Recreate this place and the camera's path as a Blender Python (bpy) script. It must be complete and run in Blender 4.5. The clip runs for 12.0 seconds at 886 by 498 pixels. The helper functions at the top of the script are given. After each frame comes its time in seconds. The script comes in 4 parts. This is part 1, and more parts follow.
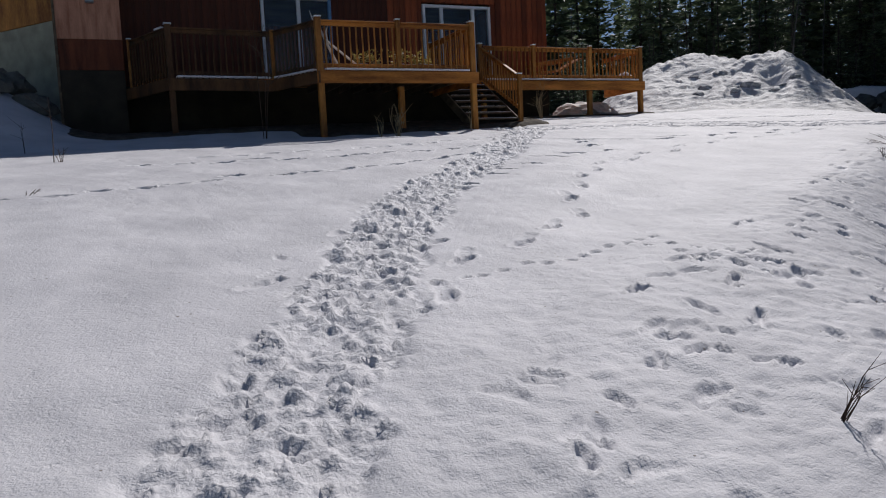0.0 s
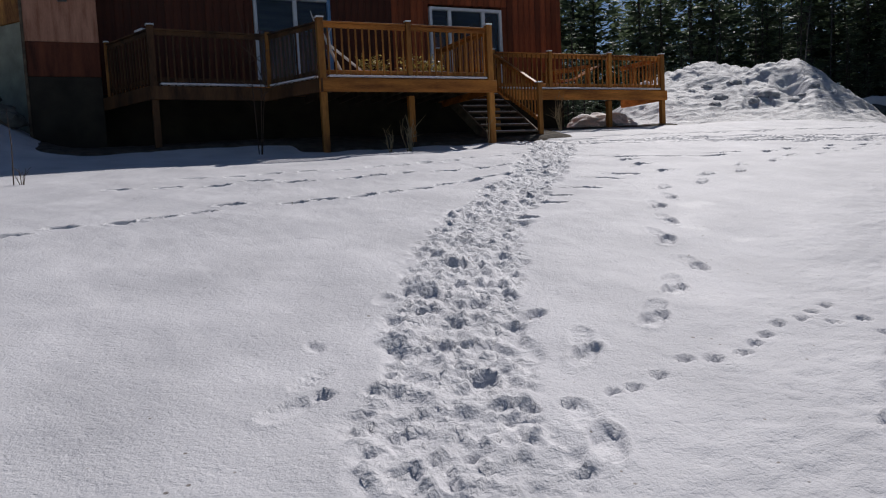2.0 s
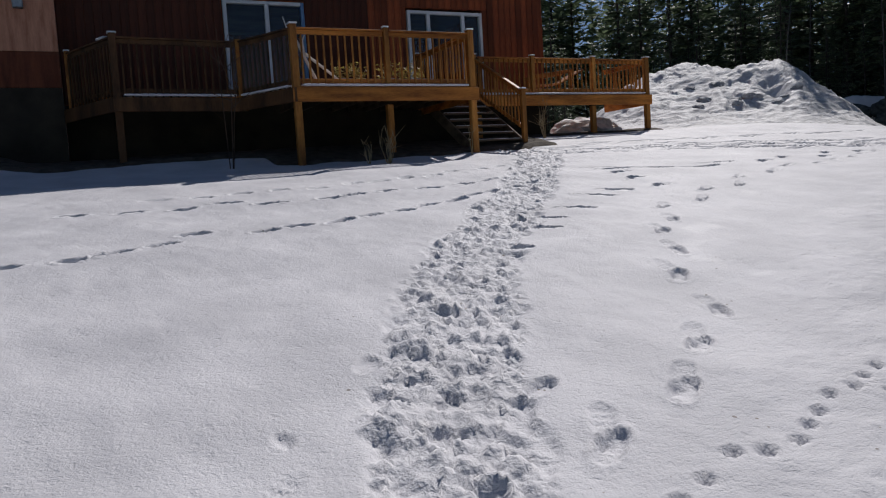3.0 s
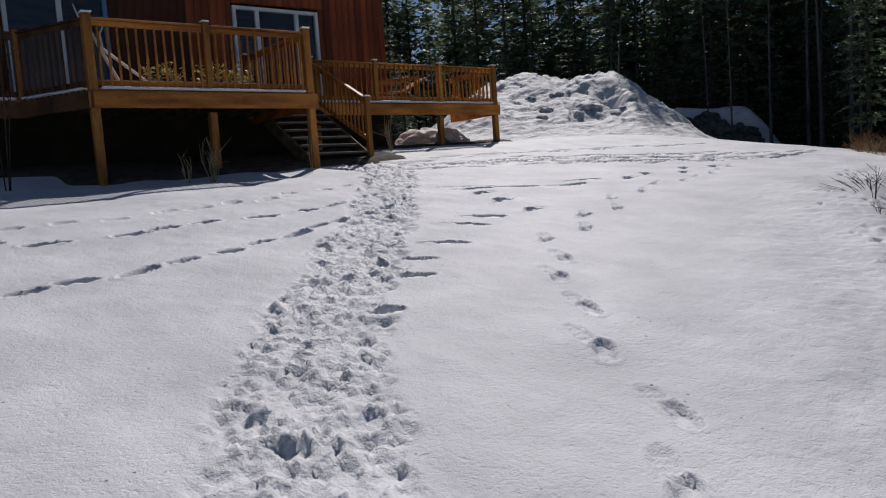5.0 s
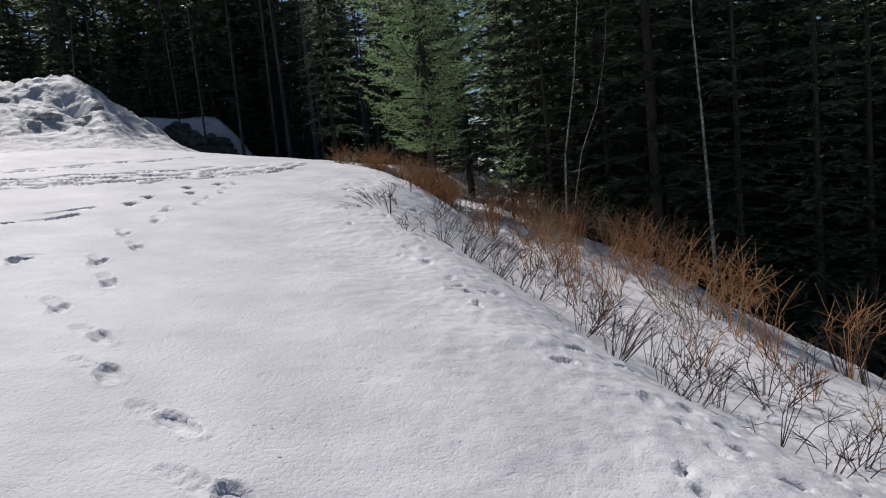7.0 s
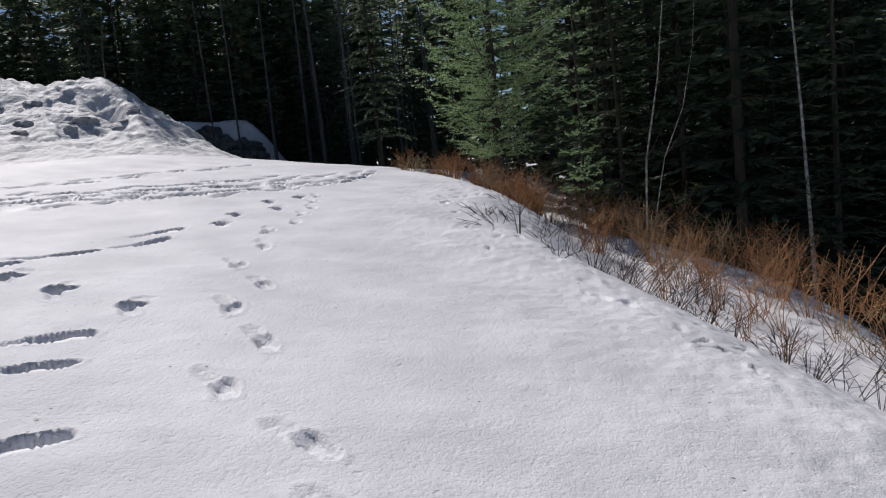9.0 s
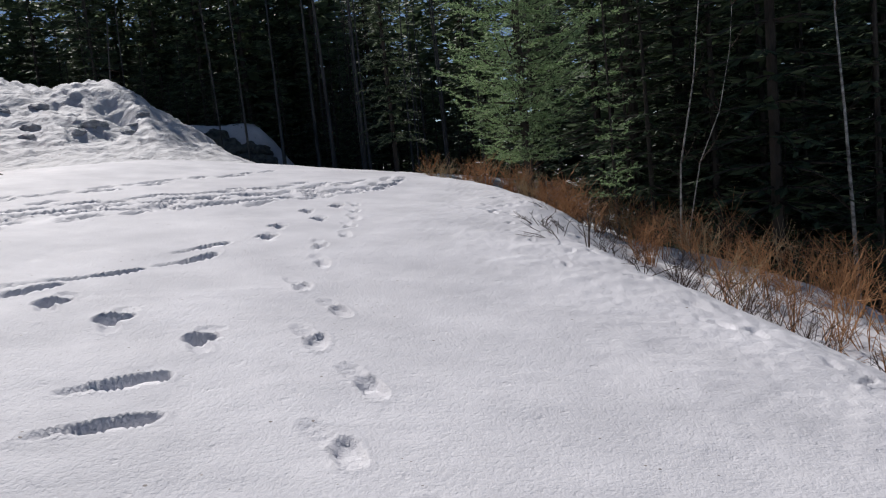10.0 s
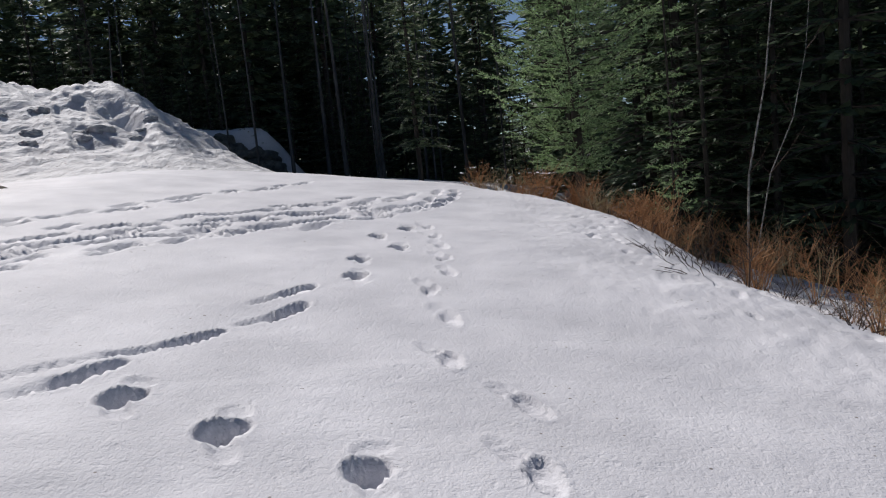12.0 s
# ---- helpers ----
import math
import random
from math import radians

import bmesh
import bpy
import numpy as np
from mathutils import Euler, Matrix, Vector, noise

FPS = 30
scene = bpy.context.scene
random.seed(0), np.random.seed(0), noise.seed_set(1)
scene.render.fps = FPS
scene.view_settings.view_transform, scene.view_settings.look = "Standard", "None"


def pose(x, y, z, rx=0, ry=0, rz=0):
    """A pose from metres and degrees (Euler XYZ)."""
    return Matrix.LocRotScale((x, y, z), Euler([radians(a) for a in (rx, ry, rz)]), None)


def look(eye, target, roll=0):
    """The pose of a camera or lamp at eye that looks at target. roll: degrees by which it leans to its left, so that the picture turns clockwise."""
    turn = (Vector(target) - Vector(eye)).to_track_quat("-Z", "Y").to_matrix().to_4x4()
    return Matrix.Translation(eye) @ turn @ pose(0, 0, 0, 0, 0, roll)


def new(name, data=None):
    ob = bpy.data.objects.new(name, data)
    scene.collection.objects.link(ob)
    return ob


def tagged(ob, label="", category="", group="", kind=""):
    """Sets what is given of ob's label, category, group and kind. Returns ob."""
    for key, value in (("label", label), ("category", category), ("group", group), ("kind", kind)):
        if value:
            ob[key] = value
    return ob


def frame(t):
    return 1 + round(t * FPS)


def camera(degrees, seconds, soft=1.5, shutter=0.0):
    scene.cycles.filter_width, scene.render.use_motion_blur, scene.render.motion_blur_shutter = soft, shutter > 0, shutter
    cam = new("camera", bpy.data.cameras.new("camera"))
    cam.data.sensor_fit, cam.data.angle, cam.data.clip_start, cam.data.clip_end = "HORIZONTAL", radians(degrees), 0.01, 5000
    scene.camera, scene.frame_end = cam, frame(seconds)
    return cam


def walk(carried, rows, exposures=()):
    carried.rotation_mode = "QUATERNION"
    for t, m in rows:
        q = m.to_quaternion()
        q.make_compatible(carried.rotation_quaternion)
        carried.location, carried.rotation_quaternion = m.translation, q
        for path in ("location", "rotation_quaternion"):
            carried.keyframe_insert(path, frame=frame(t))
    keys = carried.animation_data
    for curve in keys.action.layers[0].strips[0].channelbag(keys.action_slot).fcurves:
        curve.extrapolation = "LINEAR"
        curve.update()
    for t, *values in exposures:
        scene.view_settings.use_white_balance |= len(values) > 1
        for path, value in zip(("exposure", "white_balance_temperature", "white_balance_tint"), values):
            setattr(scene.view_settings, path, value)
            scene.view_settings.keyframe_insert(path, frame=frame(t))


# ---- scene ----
cam = camera(60.2, 12.0, soft=1.1)
PATH = [
    (0, (-0.938, -2.156, 0.975), (-0.159, -0.323, 0.792), -2.9),
    (0.5, (-0.873, -1.713, 1.052), (-0.019, 0.086, 0.871), -2.8),
    (1, (-0.907, -1.15, 1.004), (-0.077, 0.661, 0.821), -2.7),
    (1.5, (-0.795, -0.583, 1.169), (0.023, 1.234, 0.997), -2.9),
    (2, (-0.788, -0.088, 1.254), (0.03, 1.729, 1.091), -2.9),
    (2.5, (-0.796, 0.214, 1.248), (0.008, 2.038, 1.089), -3.2),
    (3, (-0.526, 0.607, 1.518), (0.341, 2.402, 1.352), -3.6),
    (3.5, (-0.273, 0.938, 1.552), (0.876, 2.566, 1.371), -4.0),
    (3.7, (-0.227, 1.04, 1.585), (0.949, 2.648, 1.404), -3.9),
    (5.3, (0.446, 2.622, 1.777), (1.674, 4.191, 1.599), -4.2),
    (5.5, (0.529, 2.825, 1.749), (1.76, 4.39, 1.566), -4.7),
    (6, (0.855, 3.215, 1.881), (2.369, 4.505, 1.674), -5.2),
    (6.5, (1.199, 3.567, 2.009), (3.038, 4.312, 1.759), -5.4),
    (6.7, (1.201, 3.636, 2.014), (3.088, 4.242, 1.751), -5.6),
    (8.3, (2.08, 4.902, 2.075), (4.036, 5.207, 1.793), -5.7),
    (8.5, (2.198, 5.198, 2.108), (4.129, 5.644, 1.839), -5.8),
    (9, (2.419, 5.65, 2.259), (4.34, 6.139, 1.993), -5.9),
    (9.5, (2.729, 6.115, 2.356), (4.649, 6.611, 2.096), -5.9),
    (10, (2.966, 6.568, 2.374), (4.891, 7.045, 2.115), -5.9),
    (10.5, (3.391, 7.062, 2.511), (5.315, 7.548, 2.257), -5.8),
    (11, (3.699, 7.43, 2.578), (5.625, 7.911, 2.333), -5.7),
    (11.5, (4.017, 7.856, 2.576), (5.944, 8.333, 2.328), -5.5),
    (12, (4.345, 8.189, 2.633), (6.277, 8.638, 2.379), -5.8),
]
walk(cam, [(t, look(eye, target, roll)) for t, eye, target, roll in PATH], [(0, -0.7), (5.5, -0.71), (6.7, -0.55), (8.5, -0.3), (9, -0.42), (10.5, -0.47), (12, -0.48)])

# ---- light ----
SUN_TO = Vector((2.46, 2.24, 3.0)).normalized()
world = bpy.data.worlds.new("sky")
scene.world = world
world.use_nodes = True
wn = world.node_tree.nodes
sky = wn.new("ShaderNodeTexSky")
sky.sky_type = "NISHITA"
sky.sun_disc = False
sky.altitude = 2200
sky.air_density = 0.7
sky.dust_density = 0.2
sky.sun_elevation = math.asin(SUN_TO.z)
sky.sun_rotation = math.atan2(SUN_TO.x, SUN_TO.y)
wn["Background"].inputs["Strength"].default_value = 0.08
world.node_tree.links.new(sky.outputs[0], wn["Background"].inputs["Color"])
sun = new("sun", bpy.data.lights.new("sun", "SUN"))
sun.data.energy = 5.0
sun.data.angle = radians(0.5)
sun.data.color = (1.0, 0.957, 0.938)
sun.matrix_world = look(SUN_TO * 60, (0, 0, 0))


# ---- materials ----
def material(name, dark, light, scale=6.0, rough=0.8, bump=0.3, fine=60.0, stretch=(1, 1, 1), spec=0.3, vary=0.0, metal=0.0, bump_dist=0.01):
    """Two scales of noise between two colours, with fine relief; vary: brightness by object."""
    mat = bpy.data.materials.new(name)
    mat.use_nodes = True
    nt = mat.node_tree
    n, l = nt.nodes, nt.links
    b = n["Principled BSDF"]
    b.inputs["Roughness"].default_value = rough
    b.inputs["Specular IOR Level"].default_value = spec
    b.inputs["Metallic"].default_value = metal
    tc = n.new("ShaderNodeTexCoord")
    mp = n.new("ShaderNodeMapping")
    mp.inputs["Scale"].default_value = stretch
    l.new(tc.outputs["Object"], mp.inputs["Vector"])
    n1 = n.new("ShaderNodeTexNoise")
    n1.inputs["Scale"].default_value = scale
    n1.inputs["Detail"].default_value = 5
    n2 = n.new("ShaderNodeTexNoise")
    n2.inputs["Scale"].default_value = fine
    n2.inputs["Detail"].default_value = 3
    for q in (n1, n2):
        l.new(mp.outputs[0], q.inputs["Vector"])
    add = n.new("ShaderNodeMath")
    add.operation = "MULTIPLY_ADD"
    l.new(n2.outputs["Fac"], add.inputs[0])
    add.inputs[1].default_value = 0.35
    l.new(n1.outputs["Fac"], add.inputs[2])
    ramp = n.new("ShaderNodeValToRGB")
    ramp.color_ramp.elements[0].position = 0.45
    ramp.color_ramp.elements[1].position = 0.9
    ramp.color_ramp.elements[0].color = (*dark, 1)
    ramp.color_ramp.elements[1].color = (*light, 1)
    l.new(add.outputs[0], ramp.inputs["Fac"])
    out = ramp.outputs["Color"]
    if vary:
        oi = n.new("ShaderNodeObjectInfo")
        mr = n.new("ShaderNodeMapRange")
        mr.inputs["To Min"].default_value = 1 - vary
        mr.inputs["To Max"].default_value = 1 + vary
        l.new(oi.outputs["Random"], mr.inputs["Value"])
        hs = n.new("ShaderNodeHueSaturation")
        l.new(mr.outputs[0], hs.inputs["Value"])
        l.new(out, hs.inputs["Color"])
        out = hs.outputs["Color"]
    l.new(out, b.inputs["Base Color"])
    bp = n.new("ShaderNodeBump")
    bp.inputs["Strength"].default_value = bump
    bp.inputs["Distance"].default_value = bump_dist
    l.new(add.outputs[0], bp.inputs["Height"])
    l.new(bp.outputs[0], b.inputs["Normal"])
    return mat


def foliage(name, dark, light, through_amount=0.25, spec=0.35):
    mat = bpy.data.materials.new(name)
    mat.use_nodes = True
    n, l = mat.node_tree.nodes, mat.node_tree.links
    b = n["Principled BSDF"]
    b.inputs["Roughness"].default_value = 0.55
    b.inputs["Specular IOR Level"].default_value = spec
    g = n.new("ShaderNodeNewGeometry")
    ramp = n.new("ShaderNodeValToRGB")
    ramp.color_ramp.elements[0].color = (*dark, 1)
    ramp.color_ramp.elements[1].color = (*light, 1)
    l.new(g.outputs["Random Per Island"], ramp.inputs["Fac"])
    l.new(ramp.outputs["Color"], b.inputs["Base Color"])
    tr = n.new("ShaderNodeBsdfTranslucent")
    l.new(ramp.outputs["Color"], tr.inputs["Color"])
    mix = n.new("ShaderNodeMixShader")
    mix.inputs["Fac"].default_value = through_amount
    l.new(b.outputs[0], mix.inputs[1])
    l.new(tr.outputs[0], mix.inputs[2])
    l.new(mix.outputs[0], n["Material Output"].inputs["Surface"])
    return mat


SNOW = material("snow", (0.67, 0.665, 0.695), (0.87, 0.86, 0.89), scale=1.3, rough=0.62, bump=0.5, fine=95.0, spec=0.1, bump_dist=0.02)
def speckle(mat, scale, cut, colour):
    """Small scattered bits of bark and dust on a material."""
    nt = mat.node_tree
    n, l = nt.nodes, nt.links
    b = n["Principled BSDF"]
    old = b.inputs["Base Color"].links[0].from_socket
    tc = n.new("ShaderNodeTexCoord")
    vo = n.new("ShaderNodeTexVoronoi")
    vo.inputs["Scale"].default_value = scale
    l.new(tc.outputs["Object"], vo.inputs["Vector"])
    wide = n.new("ShaderNodeTexNoise")
    wide.inputs["Scale"].default_value = scale * 0.21
    l.new(tc.outputs["Object"], wide.inputs["Vector"])
    some = n.new("ShaderNodeMath")
    some.operation = "MULTIPLY_ADD"
    l.new(wide.outputs["Fac"], some.inputs[0])
    some.inputs[1].default_value = -0.5
    l.new(vo.outputs["Distance"], some.inputs[2])
    mr = n.new("ShaderNodeMapRange")
    mr.inputs["From Min"].default_value = cut - 0.06
    mr.inputs["From Max"].default_value = cut
    l.new(some.outputs[0], mr.inputs["Value"])
    mix = n.new("ShaderNodeMix")
    mix.data_type = "RGBA"
    l.new(mr.outputs[0], mix.inputs["Factor"])
    mix.inputs["A"].default_value = (*colour, 1)
    l.new(old, mix.inputs["B"])
    l.new(mix.outputs["Result"], b.inputs["Base Color"])


def pitted(mat, scale, low, high, depth):
    """Small thawed pits and crumbs as relief on the snow."""
    n, l = mat.node_tree.nodes, mat.node_tree.links
    b = n["Principled BSDF"]
    old = b.inputs["Normal"].links[0].from_socket
    tc = n.new("ShaderNodeTexCoord")
    ns = n.new("ShaderNodeTexNoise")
    ns.inputs["Scale"].default_value = scale
    ns.inputs["Detail"].default_value = 4
    l.new(tc.outputs["Object"], ns.inputs["Vector"])
    mr = n.new("ShaderNodeMapRange")
    mr.inputs["From Min"].default_value = low
    mr.inputs["From Max"].default_value = high
    mr.inputs["To Min"].default_value = 1.0
    mr.inputs["To Max"].default_value = 0.0
    l.new(ns.outputs["Fac"], mr.inputs["Value"])
    bp = n.new("ShaderNodeBump")
    bp.inputs["Strength"].default_value = 0.8
    bp.inputs["Distance"].default_value = depth
    l.new(mr.outputs[0], bp.inputs["Height"])
    l.new(old, bp.inputs["Normal"])
    l.new(bp.outputs["Normal"], b.inputs["Normal"])


def icy(mat, scale, low):
    """Patches of glazed crust on the snow."""
    n, l = mat.node_tree.nodes, mat.node_tree.links
    tc = n.new("ShaderNodeTexCoord")
    ns = n.new("ShaderNodeTexNoise")
    ns.inputs["Scale"].default_value = scale
    ns.inputs["Detail"].default_value = 6
    l.new(tc.outputs["Object"], ns.inputs["Vector"])
    mr = n.new("ShaderNodeMapRange")
    mr.inputs["From Min"].default_value = 0.63
    mr.inputs["From Max"].default_value = 0.73
    mr.inputs["To Min"].default_value = 0.62
    mr.inputs["To Max"].default_value = low
    l.new(ns.outputs["Fac"], mr.inputs["Value"])
    l.new(mr.outputs[0], n["Principled BSDF"].inputs["Roughness"])


icy(SNOW, 1.9, 0.47)
pitted(SNOW, 9.0, 0.64, 0.74, 0.004)
pitted(SNOW, 34.0, 0.45, 0.7, 0.0026)
speckle(SNOW, 11.0, -0.21, (0.3, 0.27, 0.25))
PILE_SNOW = material("dirty snow", (0.58, 0.57, 0.58), (0.88, 0.875, 0.89), scale=2.4, rough=0.7, bump=0.9, fine=9.0, bump_dist=0.07, stretch=(1.3, 2.2, 1))
speckle(PILE_SNOW, 3.2, -0.17, (0.22, 0.2, 0.19))
CEDAR = material("deck cedar", (0.13, 0.042, 0.009), (0.56, 0.25, 0.055), scale=3.0, rough=0.6, bump=0.3, fine=30, stretch=(1, 1, 0.25), vary=0.2)
CEDAR_H = material("deck cedar boards", (0.15, 0.042, 0.009), (0.66, 0.26, 0.05), scale=2.2, rough=0.6, bump=0.3, fine=26, stretch=(0.35, 1, 2.5), vary=0.15)
OLD_WOOD = material("weathered lumber", (0.07, 0.05, 0.035), (0.2, 0.15, 0.1), scale=3.0, fine=30, stretch=(0.4, 1, 2))
SIDING = material("red-brown siding", (0.05, 0.013, 0.007), (0.36, 0.088, 0.028), scale=2.0, rough=0.6, bump=0.35, fine=26, stretch=(3, 1, 0.2), vary=0.38)
CHUNK = material("dirty ice", (0.22, 0.23, 0.25), (0.55, 0.57, 0.6), scale=5, rough=0.7, bump=0.8, bump_dist=0.04)
EARTH = material("bare earth", (0.04, 0.035, 0.028), (0.14, 0.115, 0.09), scale=5, rough=0.95, bump=0.8, bump_dist=0.03)
# Basement walls: the shade under the deck is put into the colour.
SHADED_BASE = material("shaded basement wall", (0.022, 0.019, 0.014), (0.055, 0.045, 0.033), scale=2, rough=0.8)
# Left house front: siding colour darkened to stand in for its shade.
SIDING_SHADED = material("shaded siding", (0.03, 0.011, 0.007), (0.11, 0.032, 0.016), scale=2.0, rough=0.65, bump=0.35, fine=26, stretch=(3, 1, 0.2), vary=0.22)
# Lower bump-out plywood, its dim tone painted in place of shade.
SHADED_PLY = material("shaded plywood", (0.055, 0.014, 0.006), (0.19, 0.052, 0.022), scale=2.5, rough=0.65, bump=0.35, fine=30, stretch=(3, 1, 0.4))
# Left deck run: the same cedar with shade put into a darker colour.
CEDAR_SHADED = material("shaded deck cedar", (0.03, 0.015, 0.007), (0.13, 0.062, 0.025), scale=3.0, rough=0.7, bump=0.3, fine=30, stretch=(1, 1, 0.25), vary=0.25)
PLYWOOD = material("stained plywood", (0.34, 0.14, 0.08), (0.62, 0.32, 0.21), scale=3.5, rough=0.6, bump=0.35, fine=30, stretch=(3, 1, 0.4))
CONCRETE = material("concrete", (0.24, 0.245, 0.19), (0.4, 0.4, 0.31), scale=2.5, fine=40)
WHITE = material("white paint", (0.62, 0.67, 0.72), (0.78, 0.82, 0.86), scale=4, rough=0.4, bump=0.1)
BLUE = material("blue paint", (0.10, 0.22, 0.42), (0.18, 0.34, 0.58), scale=4, rough=0.45, bump=0.1)
BARK = material("bark", (0.035, 0.03, 0.025), (0.1, 0.087, 0.075), scale=4, rough=0.9, bump=0.8, fine=30, stretch=(1, 1, 0.25), bump_dist=0.03)
GREY_BARK = material("grey dead wood", (0.05, 0.048, 0.044), (0.15, 0.146, 0.14), scale=4, rough=0.85, bump=0.6, fine=30, stretch=(1, 1, 0.25), bump_dist=0.02)
BIRCH = material("birch bark", (0.09, 0.08, 0.07), (0.62, 0.6, 0.55), scale=5, rough=0.7, bump=0.4, fine=16, stretch=(1, 1, 2.0))
ROCK = material("rock", (0.05, 0.055, 0.05), (0.2, 0.2, 0.18), scale=3, rough=0.85, bump=0.8, bump_dist=0.05)
DIRT = material("frozen dirt", (0.06, 0.05, 0.045), (0.26, 0.24, 0.23), scale=5, rough=0.9, bump=0.8, bump_dist=0.03)
TWIG_RED = material("red-brown twigs", (0.24, 0.11, 0.045), (0.55, 0.3, 0.135), scale=3, rough=0.7, bump=0.2)
TWIG_TAN = material("dry tan stems", (0.22, 0.16, 0.09), (0.5, 0.39, 0.23), scale=3, rough=0.8, bump=0.2)
TWIG_DARK = material("dark twigs", (0.03, 0.02, 0.016), (0.11, 0.07, 0.05), scale=3, rough=0.8, bump=0.2)
DRIFTWOOD = material("bleached driftwood", (0.5, 0.48, 0.45), (0.74, 0.72, 0.69), scale=4, rough=0.7)
METAL = material("grey metal", (0.25, 0.26, 0.27), (0.42, 0.43, 0.44), scale=8, rough=0.35, metal=0.8)
CLOTH = material("grey cloth", (0.16, 0.16, 0.2), (0.42, 0.41, 0.46), scale=5, rough=0.9)
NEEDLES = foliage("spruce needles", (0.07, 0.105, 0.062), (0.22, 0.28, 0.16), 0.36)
# Needles of the front spruces, with sunlight put into a lighter colour.
NEEDLES_LIT = foliage("sunlit spruce needles", (0.13, 0.22, 0.095), (0.44, 0.58, 0.3), 0.34)
# Needles of the right-hand woods, with shade put into a duller colour.
NEEDLES_SHADE = foliage("shaded spruce needles", (0.07, 0.1, 0.06), (0.12, 0.16, 0.095), 0.04, 0.05)
LEAVES = foliage("yellow leaves", (0.26, 0.2, 0.05), (0.56, 0.46, 0.14), 0.35)
GLASS = bpy.data.materials.new("window glass")
GLASS.use_nodes = True
gb = GLASS.node_tree.nodes["Principled BSDF"]
gb.inputs["Base Color"].default_value = (0.8, 0.86, 0.88, 1)
gb.inputs["Transmission Weight"].default_value = 1.0
gb.inputs["Roughness"].default_value = 0.03


# ---- mesh helpers ----
def empty(name, label, category, loc=(0, 0, 0), group="", kind=""):
    e = new(name)
    e.location = loc
    bpy.context.view_layer.update()
    return tagged(e, label, category, group, kind)


def finish(ob, mat, smooth=False):
    ob.data.materials.append(mat)
    if smooth:
        ob.data.polygons.foreach_set("use_smooth", [True] * len(ob.data.polygons))
    return ob


def part(name, bm, mat, parent=None, label="", smooth=False):
    me = bpy.data.meshes.new(name)
    bm.to_mesh(me)
    bm.free()
    return put_mesh(name, me, mat, parent, label, smooth)


def put_mesh(name, me, mat, parent=None, label="", smooth=False):
    ob = new(name, me)
    if not me.materials:
        finish(ob, mat, smooth)
    if parent is not None:
        ob.parent = parent
        ob.matrix_parent_inverse = parent.matrix_world.inverted() if parent.type == "EMPTY" else Matrix()
    if label:
        tagged(ob, label)
    return ob


def pydata(name, verts, faces, mat, parent=None, label="", smooth=False):
    me = bpy.data.meshes.new(name)
    me.from_pydata(verts, [], faces)
    me.update()
    return put_mesh(name, me, mat, parent, label, smooth)


def box(size, bevel=0.006, bm=None, at=Matrix()):
    """A bevelled box of that size about the origin of at."""
    made = bm or bmesh.new()
    got = bmesh.ops.create_cube(made, size=1, matrix=at @ Matrix.Diagonal((*size, 1)))
    if bevel:
        edges = list({e for v in got["verts"] for e in v.link_edges})
        bmesh.ops.bevel(made, geom=edges, offset=bevel, segments=1, affect="EDGES")
    return made


def between(a, b, w, h, bevel=0.006, bm=None):
    """A beam from a to b: w across, h high."""
    a, b = Vector(a), Vector(b)
    d = b - a
    x = d.normalized()
    up = Vector((0, 0, 1)) if abs(x.z) < 0.95 else Vector((0, 1, 0))
    y = up.cross(x).normalized()
    z = x.cross(y)
    m = Matrix((x, y, z)).transposed().to_4x4()
    m.translation = (a + b) / 2
    return box((d.length, w, h), bevel, bm, m)


def span(x0, x1, y0, y1, z0, z1, bevel=0.006, bm=None):
    return box((x1 - x0, y1 - y0, z1 - z0), bevel, bm, Matrix.Translation(((x0 + x1) / 2, (y0 + y1) / 2, (z0 + z1) / 2)))


def tube(points, radii, sides=6):
    """Vertices and faces of a tapered tube through points."""
    verts, faces = [], []
    pts = [Vector(p) for p in points]
    for i, p in enumerate(pts):
        d = (pts[min(i + 1, len(pts) - 1)] - pts[max(i - 1, 0)]).normalized()
        u = d.orthogonal().normalized()
        v = d.cross(u)
        for k in range(sides):
            a = 2 * math.pi * k / sides
            verts.append(p + (u * math.cos(a) + v * math.sin(a)) * radii[i])
    for i in range(len(pts) - 1):
        for k in range(sides):
            j = (k + 1) % sides
            faces.append((i * sides + k, i * sides + j, (i + 1) * sides + j, (i + 1) * sides + k))
    faces.append(tuple(range((len(pts) - 1) * sides, len(pts) * sides)))
    return verts, faces


def join(pieces):
    verts, faces = [], []
    for v, f in pieces:
        o = len(verts)
        verts.extend(v)
        faces.extend([tuple(i + o for i in q) for q in f])
    return verts, faces


# ---- ground ----
def value_noise(x, y, seed=0):
    """Smooth noise between -1 and 1 on numpy arrays."""
    xi, yi = np.floor(x).astype(np.int64), np.floor(y).astype(np.int64)
    fx, fy = x - xi, y - yi
    fx, fy = fx * fx * (3 - 2 * fx), fy * fy * (3 - 2 * fy)

    def h(a, b):
        n = (a * 374761393 + b * 668265263 + seed * 144665) & 0x7FFFFFFF
        n = ((n ^ (n >> 13)) * 1274126177) & 0x7FFFFFFF
        return ((n ^ (n >> 16)) & 0xFFFF) / 32767.5 - 1

    return (h(xi, yi) * (1 - fx) + h(xi + 1, yi) * fx) * (1 - fy) + (h(xi, yi + 1) * (1 - fx) + h(xi + 1, yi + 1) * fx) * fy


def ridged(x, y, seed=0, octaves=4):
    return sum(value_noise(x * 2 ** o, y * 2 ** o, seed + o) / 2 ** o for o in range(octaves))


def smoothstep(a, b, v):
    s = np.clip((v - a) / (b - a), 0, 1)
    return s * s * (3 - 2 * s)


